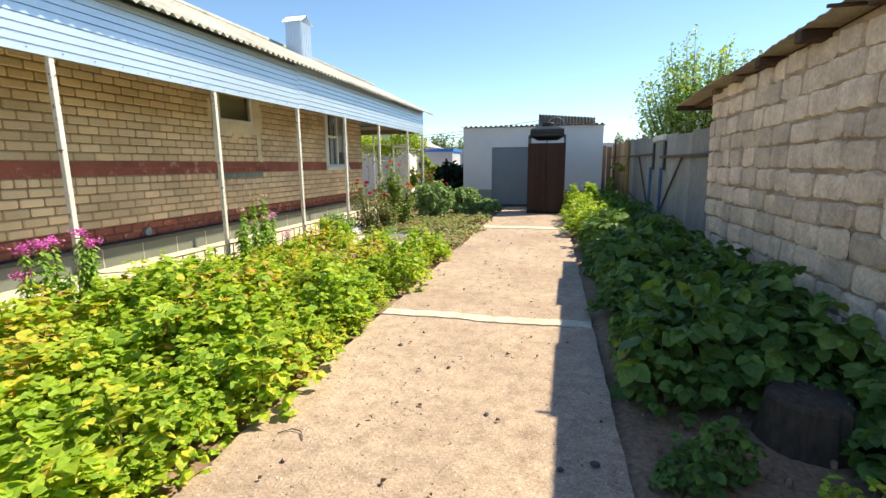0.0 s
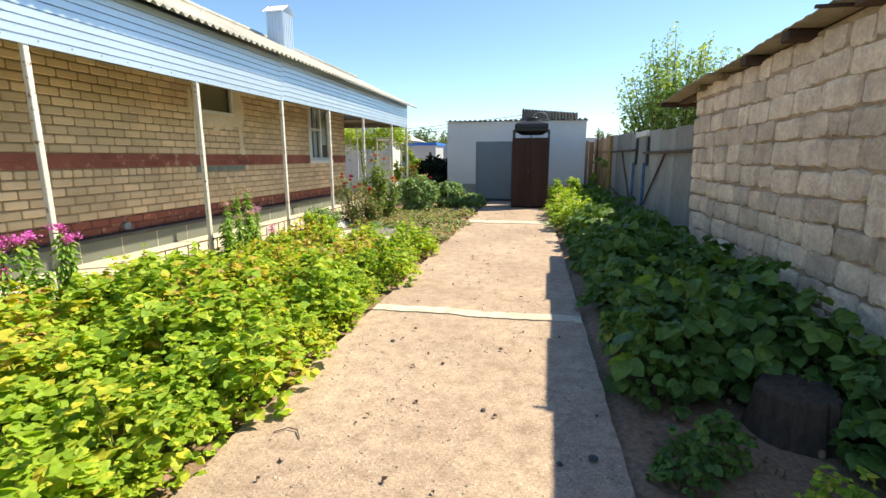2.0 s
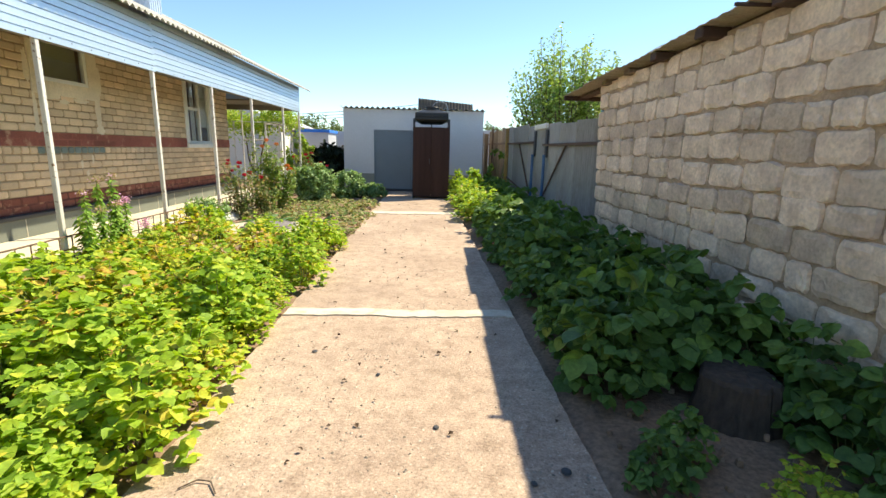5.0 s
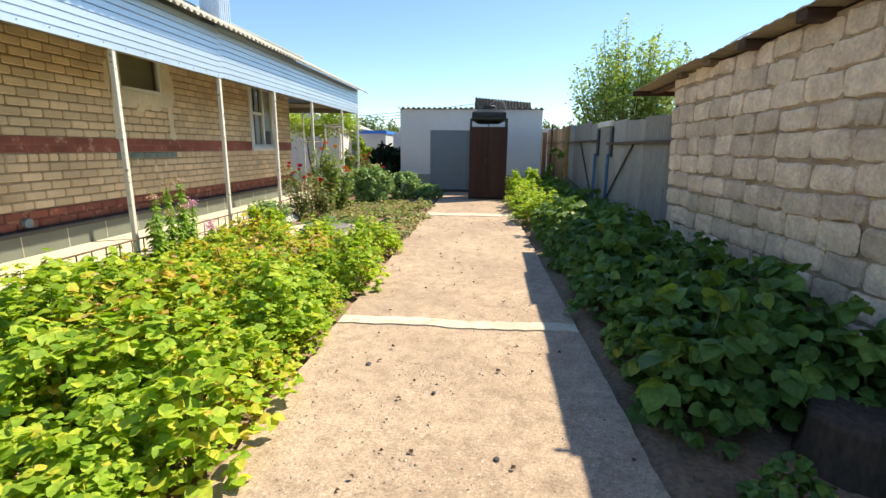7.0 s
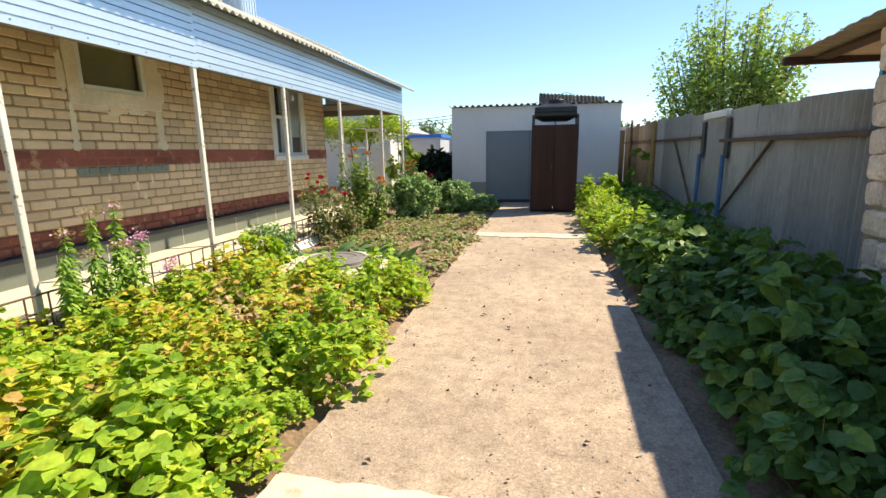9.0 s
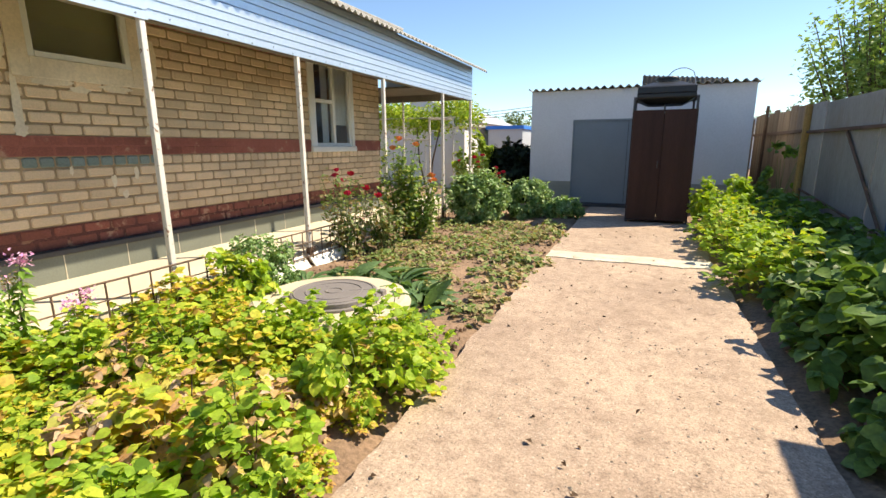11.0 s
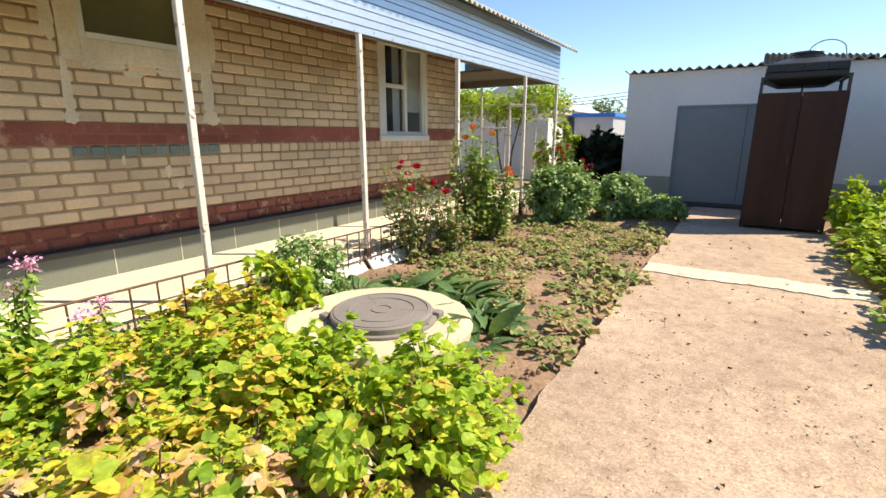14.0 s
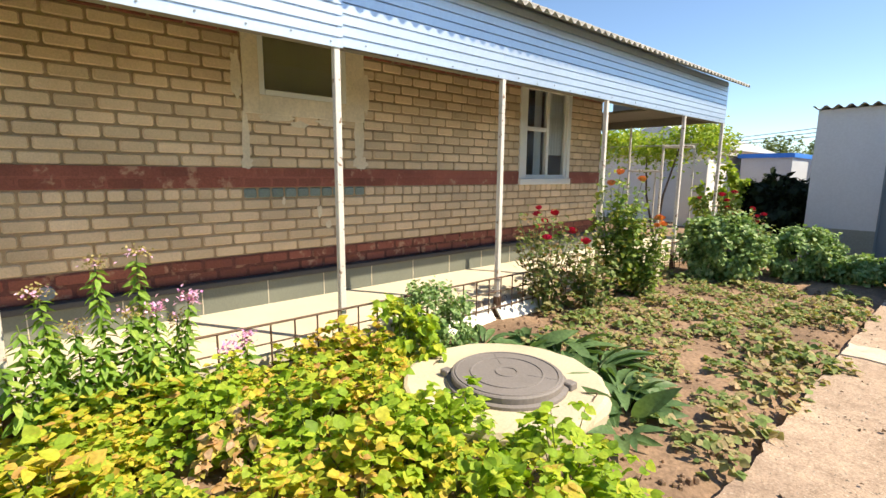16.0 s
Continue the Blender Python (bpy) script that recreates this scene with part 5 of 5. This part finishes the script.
far2 = thing("far_white_roof", "distant pale roof beyond the fence", "house")
part("wall", boxed(2.0, 9.0, 40, 44, -0.05, 2.6), M_PALEWALL, far2)
part("roof", boxed(1.7, 9.3, 39.7, 44.3, 2.6, 3.0), M_FARFENCE, far2)
back = thing("back_shed", "dark slate-roofed lean-to behind the garage", "shed")
part("wall", boxed(-0.4, 1.1, 20.9, 22.9, -0.05, 3.0), M_DADO, back)


def back_roof():
    """Steep dark wavy sheets, higher at one end, with a flatter top behind."""
    n = 200
    v, f = [], []
    for i in range(n + 1):
        x = -0.83 + 2.3 * i / n
        w = 0.025 * math.cos(2 * math.pi * x / 0.13)
        d = -0.2 * i / n
        v += [(x, 20.84 + w, 2.95), (x, 21.05 + w, 3.5 + d + w), (x, 23.0, 3.42 + d + w)]
    for i in range(n):
        a = 3 * i
        f += [(a, a + 3, a + 4, a + 1), (a + 1, a + 4, a + 5, a + 2)]
    raw("roof", v, f, M_SLATE_DARK, back)


back_roof()
# wires across the yard
pole = thing("utility_pole", "grey wooden utility pole behind the garage", "pole")
part("shaft", tubed((-1.0, 32, -0.1), (-1.0, 32, 4.3), 0.09, 0.07, 10), M_BARK, pole)
for k, (z0, z1) in enumerate(((3.55, 4.2), (3.35, 4.0), (3.2, 3.75))):
    wire = thing("overhead_wire", "thin black overhead wire", "wire", "overhead wires")
    bm = bmesh.new()
    a, b2 = Vector((-11.0, 35.5, z0)), Vector((-1.0, 32, z1))
    prev = a
    for i in range(1, 9):
        u = i / 8
        p = a.lerp(b2, u) + Vector((0, 0, -0.3 * u * (1 - u)))
        tube(bm, prev, p, 0.016, n=4)
        prev = p
    part("cable", bm, M_WIRE, wire)
loop = thing("wire_loop", "bent loose wire lying on the shed roof edge", "wire")
bm = bmesh.new()
pts = [(1.9 + 0.1 * math.sin(a), 5.5 + 0.28 * math.cos(a), 2.43 + 0.09 * math.sin(a)) for a in np.linspace(-0.2, 3.3, 9)]
for a, b2 in zip(pts, pts[1:]):
    tube(bm, a, b2, 0.006, n=5)
part("strand", bm, M_FARFENCE, loop)
vent = thing("wall_vent_pipe", "short grey plastic pipe end in the house wall", "pipe")
part("pipe_end", tubed((WALL_X - 0.05, 5.6, 0.53), (WALL_X + 0.05, 5.6, 0.53), 0.055, n=20), M_GDOOR, vent)

# ---- litter on the path ----
def litter():
    n = 150
    yv = RNG.uniform(0.6, 13.5, n)
    u = RNG.beta(1.3, 1.3, n)
    p = np.array([(path_left(y) + 0.05 + (path_right(y) - path_left(y) - 0.1) * k, y, 0.012) for y, k in zip(yv, u)])
    d = directions(n, 0.1)
    v, f = leaf_cloud(p, d, RNG.uniform(0.015, 0.045, n), SMALL, 0.6, 0.1)
    tagged(raw("dry_leaf_litter", v, f, M_LITTER), "scattered dark dry leaf scraps on the path", "litter", "", "stuff")
    n = 4200
    yv = 0.8 + 12.0 * RNG.uniform(0, 1, n) ** 1.3
    verts, faces = [], []
    for y in yv:
        k = RNG.uniform(0.02, 0.98)
        x = path_left(y) + (path_right(y) - path_left(y)) * k
        if noise.noise((x * 1.4, y * 1.1, 9)) < -0.15:
            continue
        r = 0.003 + 0.01 * RNG.uniform() ** 2
        a0 = RNG.uniform(0, 6.28)
        e = RNG.uniform(0.5, 1.0)
        o = len(verts)
        for i in range(6):
            a = i * math.pi / 3
            lx, ly = r * math.cos(a), r * e * math.sin(a)
            verts.append((x + lx * math.cos(a0) - ly * math.sin(a0), y + lx * math.sin(a0) + ly * math.cos(a0), 0.0))
        verts.append((x, y, r * 0.38 + 0.003))
        faces += [(o + i, o + (i + 1) % 6, o + 6) for i in range(6)]
    tagged(raw("path_pebble", verts, faces, M_PEBBLE), "small pale pebbles set in the worn path", "pebbles", "", "stuff")
    n = 1900
    verts, faces = [], []
    for i in range(n):
        if i < 1500:
            x, y = RNG.uniform(-4.1, -1.7), RNG.uniform(7.2, 13.4)
        else:
            x, y = RNG.uniform(0.55, 1.9), RNG.uniform(1.2, 8.0)
        if math.hypot(x + 2.95, y - 7.865) < 0.66 or path_left(y) - 0.03 < x < path_right(y) + 0.05:
            continue
        r = RNG.uniform(0.006, 0.024)
        o = len(verts)
        for z, k in ((-0.02, 1.0), (r * 0.5, 0.8)):
            for q in range(5):
                a = q * 1.257 + RNG.uniform(-0.3, 0.3)
                verts.append((x + r * k * math.cos(a), y + r * k * math.sin(a), z - 0.01))
        verts.append((x, y, r * 0.85 - 0.01))
        faces += [(o + q, o + (q + 1) % 5, o + 5 + (q + 1) % 5, o + 5 + q) for q in range(5)] + [(o + 5 + q, o + 5 + (q + 1) % 5, o + 10) for q in range(5)]
    tagged(raw("soil_clod", verts, faces, M_SOIL), "small dry soil clods in the beds", "clods", "", "stuff")


litter()
# two dark stones, then three leaf spots, all as low dark discs
for x, y, r in ((0.255, 2.237, 0.024), (0.09, 2.157, 0.016), (-1.17, 3.5, 0.02), (-0.69, 3.16, 0.014), (-0.33, 2.58, 0.016)):
    bm = bmesh.new()
    n = 12
    vs = [bm.verts.new((x + r * math.cos(2 * math.pi * i / n), y + 1.2 * r * math.sin(2 * math.pi * i / n), 0.006)) for i in range(n)]
    top = [bm.verts.new((x + 0.7 * r * math.cos(2 * math.pi * i / n), y + 0.8 * r * math.sin(2 * math.pi * i / n), 0.012)) for i in range(n)]
    for i in range(n):
        bm.faces.new((vs[i], vs[(i + 1) % n], top[(i + 1) % n], top[i]))
    bm.faces.new(top)
    part("dark_plug", bm, M_DARK, path)


twig = thing("twig", "thin dark bent twig lying on the path", "twig")
bm = bmesh.new()
pts = [(-1.42, 2.13, 0.008), (-1.36, 2.18, 0.012), (-1.3, 2.17, 0.012), (-1.25, 2.1, 0.008)]
for a, b2 in zip(pts, pts[1:]):
    tube(bm, a, b2, 0.0035, 0.003, 6)
part("stick", bm, M_BARK, twig)


# ---- bricks of the house ----
COURSE, LONG = 0.111, 0.275


def brick_mesh(name, length, height, mat, proud=0.014):
    c = 0.014
    a, b = length / 2, height / 2
    ring = [(-a + c, -b), (a - c, -b), (a, -b + c), (a, b - c), (a - c, b), (-a + c, b), (-a, b - c), (-a, -b + c)]
    v = [(0.0, y, z) for y, z in ring] + [(proud, y * (1 - 0.01 / a), z * (1 - 0.01 / b)) for y, z in ring]
    f = [(i, (i + 1) % 8, 8 + (i + 1) % 8, 8 + i) for i in range(8)] + [tuple(range(8, 16))]
    me = bpy.data.meshes.new(name)
    me.from_pydata(v, [], f)
    me.materials.append(mat)
    return me


def clear_spans(y0, y1, z):
    """What is left of a brick's stretch beside the windows and the wall's end."""
    spans = [(y0, min(y1, END - 0.01))]
    for a, e, low in ((W1[0] - 0.16, W1[1] + 0.2, 2.08), (W2[0] - 0.12, W2[1] + 0.07, 1.38)):
        if z > low:
            spans = [s for p, q in spans for s in ((p, min(q, a)), (max(p, e), q)) if s[1] - s[0] > 0.05]
    return [s for s in spans if s[1] - s[0] > 0.05]


def lay_bricks():
    h = COURSE - 0.017
    kinds = {}
    for key, mat in (("buff", M_BRICK), ("red", M_RED), ("teal", M_TEAL)):
        kinds[key] = [brick_mesh("brick", LONG - 0.018, h, mat), brick_mesh("brick", LONG / 2 - 0.016, h, mat)]
    kinds["band"] = [brick_mesh("brick", LONG - 0.003, 0.0945, M_RED, 0.016), None]
    base, band = 0.67, 1.336
    rows = [(base - COURSE * 1.5, "red"), (base - COURSE * 0.5, "red")]
    rows += [(base + COURSE * (i + 0.5), "buff") for i in range(6)]
    rows += [(band + 0.048, "band"), (band + 0.144, "band")]
    rows += [(band + 0.192 + COURSE * (i + 0.5), "buff") for i in range(11)] + [(band + 0.192 + COURSE * 11.5, "red")]
    rest = {"buff": ([], []), "red": ([], []), "teal": ([], []), "band": ([], [])}
    for r_i, (z, kind) in enumerate(rows):
        header = r_i == 7
        step = LONG / 2 if header else LONG
        y = 2.2 + (0.5 * LONG if r_i % 2 else 0) + 0.02 * math.sin(r_i * 2.7)
        while y < END:
            for p, q in clear_spans(y, y + step, z):
                m, k = (p + q) / 2, (q - p) / step
                use = "teal" if header and 7.2 < m < 8.46 else kind
                me = kinds[use][1 if header else 0]
                jig = 0.003 * noise.noise((m * 9, z * 9, 1))
                dz = 0.003 * noise.noise((m * 3, z * 9, 5))
                if 5.3 < m < 9.2:
                    ob = new("brick", me)
                    ob.parent = house
                    ob.location = (WALL_X - 0.012 + jig, m, z + dz)
                    ob.scale = (1, k, 1)
                else:
                    v, f = rest[use]
                    o = len(v)
                    v.extend([(WALL_X - 0.012 + jig + t.co.x, m + t.co.y * k, z + dz + t.co.z) for t in me.vertices])
                    f.extend([tuple(o + i for i in t.vertices) for t in me.polygons])
            y += step
    for key, (v, f) in rest.items():
        if v:
            mat = {"buff": M_BRICK_FAR, "red": M_RED, "teal": M_TEAL, "band": M_RED}[key]
            tagged(raw("brick_rest", v, f, mat, house), "", "", "", "stuff")


lay_bricks()


def plaster_patch(y, z, w, hgt, seed):
    """A thin smear of plaster with a ragged outline."""
    n = 22
    v = [(WALL_X + 0.0045, y, z)]
    for i in range(n):
        a = 2 * math.pi * i / n
        k = 1 + 0.45 * noise.noise((math.cos(a) * 2 + seed, math.sin(a) * 2, seed)) + 0.2 * noise.noise((i * 1.7, seed, 3))
        v.append((WALL_X + 0.0035, y + w * k * math.cos(a), z + hgt * k * math.sin(a)))
    raw("plaster_smear", v, [(0, 1 + i, 1 + (i + 1) % n) for i in range(n)], M_PLASTER, house)


for k, (y, z, w, q) in enumerate(((7.2, 1.78, 0.035, 0.3), (7.2, 1.58, 0.06, 0.06), (8.46, 1.84, 0.07, 0.26), (8.46, 1.6, 0.09, 0.07), (7.5, 2.02, 0.18, 0.04), (8.1, 2.02, 0.16, 0.035), (7.75, 1.97, 0.1, 0.03), (7.55, 1.19, 0.02, 0.045), (7.95, 1.07, 0.03, 0.06), (8.2, 1.14, 0.03, 0.07), (8.05, 0.92, 0.03, 0.05), (7.14, 2.4, 0.05, 0.2), (8.56, 2.35, 0.04, 0.22))):
    plaster_patch(y, z, w, q, k + 1.3)


# ---- blocks of the shed ----
def block_meshes():
    """Rough-hewn faces: chipped outlines, shallow hollows, soft uneven arrises."""
    us = (-0.5, -0.47, -0.36, -0.2, 0.0, 0.2, 0.36, 0.47, 0.5)
    ws = (-0.5, -0.45, -0.25, 0.0, 0.25, 0.45, 0.5)
    out = []
    for s in range(10):
        v, f = [], []
        for b0 in ws:
            for a0 in us:
                a, b = a0, b0
                rim = abs(a) > 0.49 or abs(b) > 0.49
                edge = abs(a) > 0.46 or abs(b) > 0.44
                if edge:
                    a += 0.035 * noise.noise((a0 * 5 + s * 7, b0 * 3, 1))
                    b += 0.1 * noise.noise((a0 * 5, b0 * 3 + s * 5, 2))
                if abs(a0) > 0.4 and abs(b0) > 0.4:
                    a, b = a * 0.94, b * 0.87
                d = -0.02 if rim else (0.011 if edge else 0.017) + 0.014 * noise.noise((a0 * 6 + s * 3, b0 * 3.5, 4)) + 0.008 * noise.noise((a0 * 15, b0 * 9 + s, 6))
                v.append((-d, a, b))
        nu = len(us)
        for j in range(len(ws) - 1):
            for i in range(nu - 1):
                q = j * nu + i
                f.append((q, q + nu, q + nu + 1, q + 1))
        me = bpy.data.meshes.new("block")
        me.from_pydata(v, [], f)
        me.materials.append(M_BLOCK)
        out.append(me)
    return out


def lay_blocks():
    ms = block_meshes()
    z = -0.02
    k = 0
    while z < 2.7:
        h = 0.2 + 0.012 * math.sin(k * 2.2)
        end = 6.78 + 0.13 * z
        y = end
        first_one = True
        while y > 1.2:
            w = RNG.uniform(0.34, 0.44) if RNG.uniform() > 0.18 else RNG.uniform(0.19, 0.3)
            if first_one and k % 2:
                w = 0.2
            first_one = False
            top = min(z + h, eave_z(y - w / 2) - 0.01)
            if top - z < 0.06:
                y -= w
                continue
            bh = top - z
            ob = new("block", ms[int(RNG.integers(0, 10))])
            ob.parent = shed
            ob.location = (SX + 0.018 + RNG.uniform(-0.008, 0.008), y - w / 2, z + bh / 2 + RNG.uniform(-0.012, 0.012) + 0.012 * math.sin(y * 1.3 + k))
            ob.rotation_euler = (RNG.normal(0, 0.022), 0, RNG.normal(0, 0.025))
            ob.scale = (RNG.uniform(0.7, 1.3), w - RNG.uniform(0.0, 0.022), bh - RNG.uniform(-0.006, 0.02))
            y -= w
        z += h
        k += 1


lay_blocks()
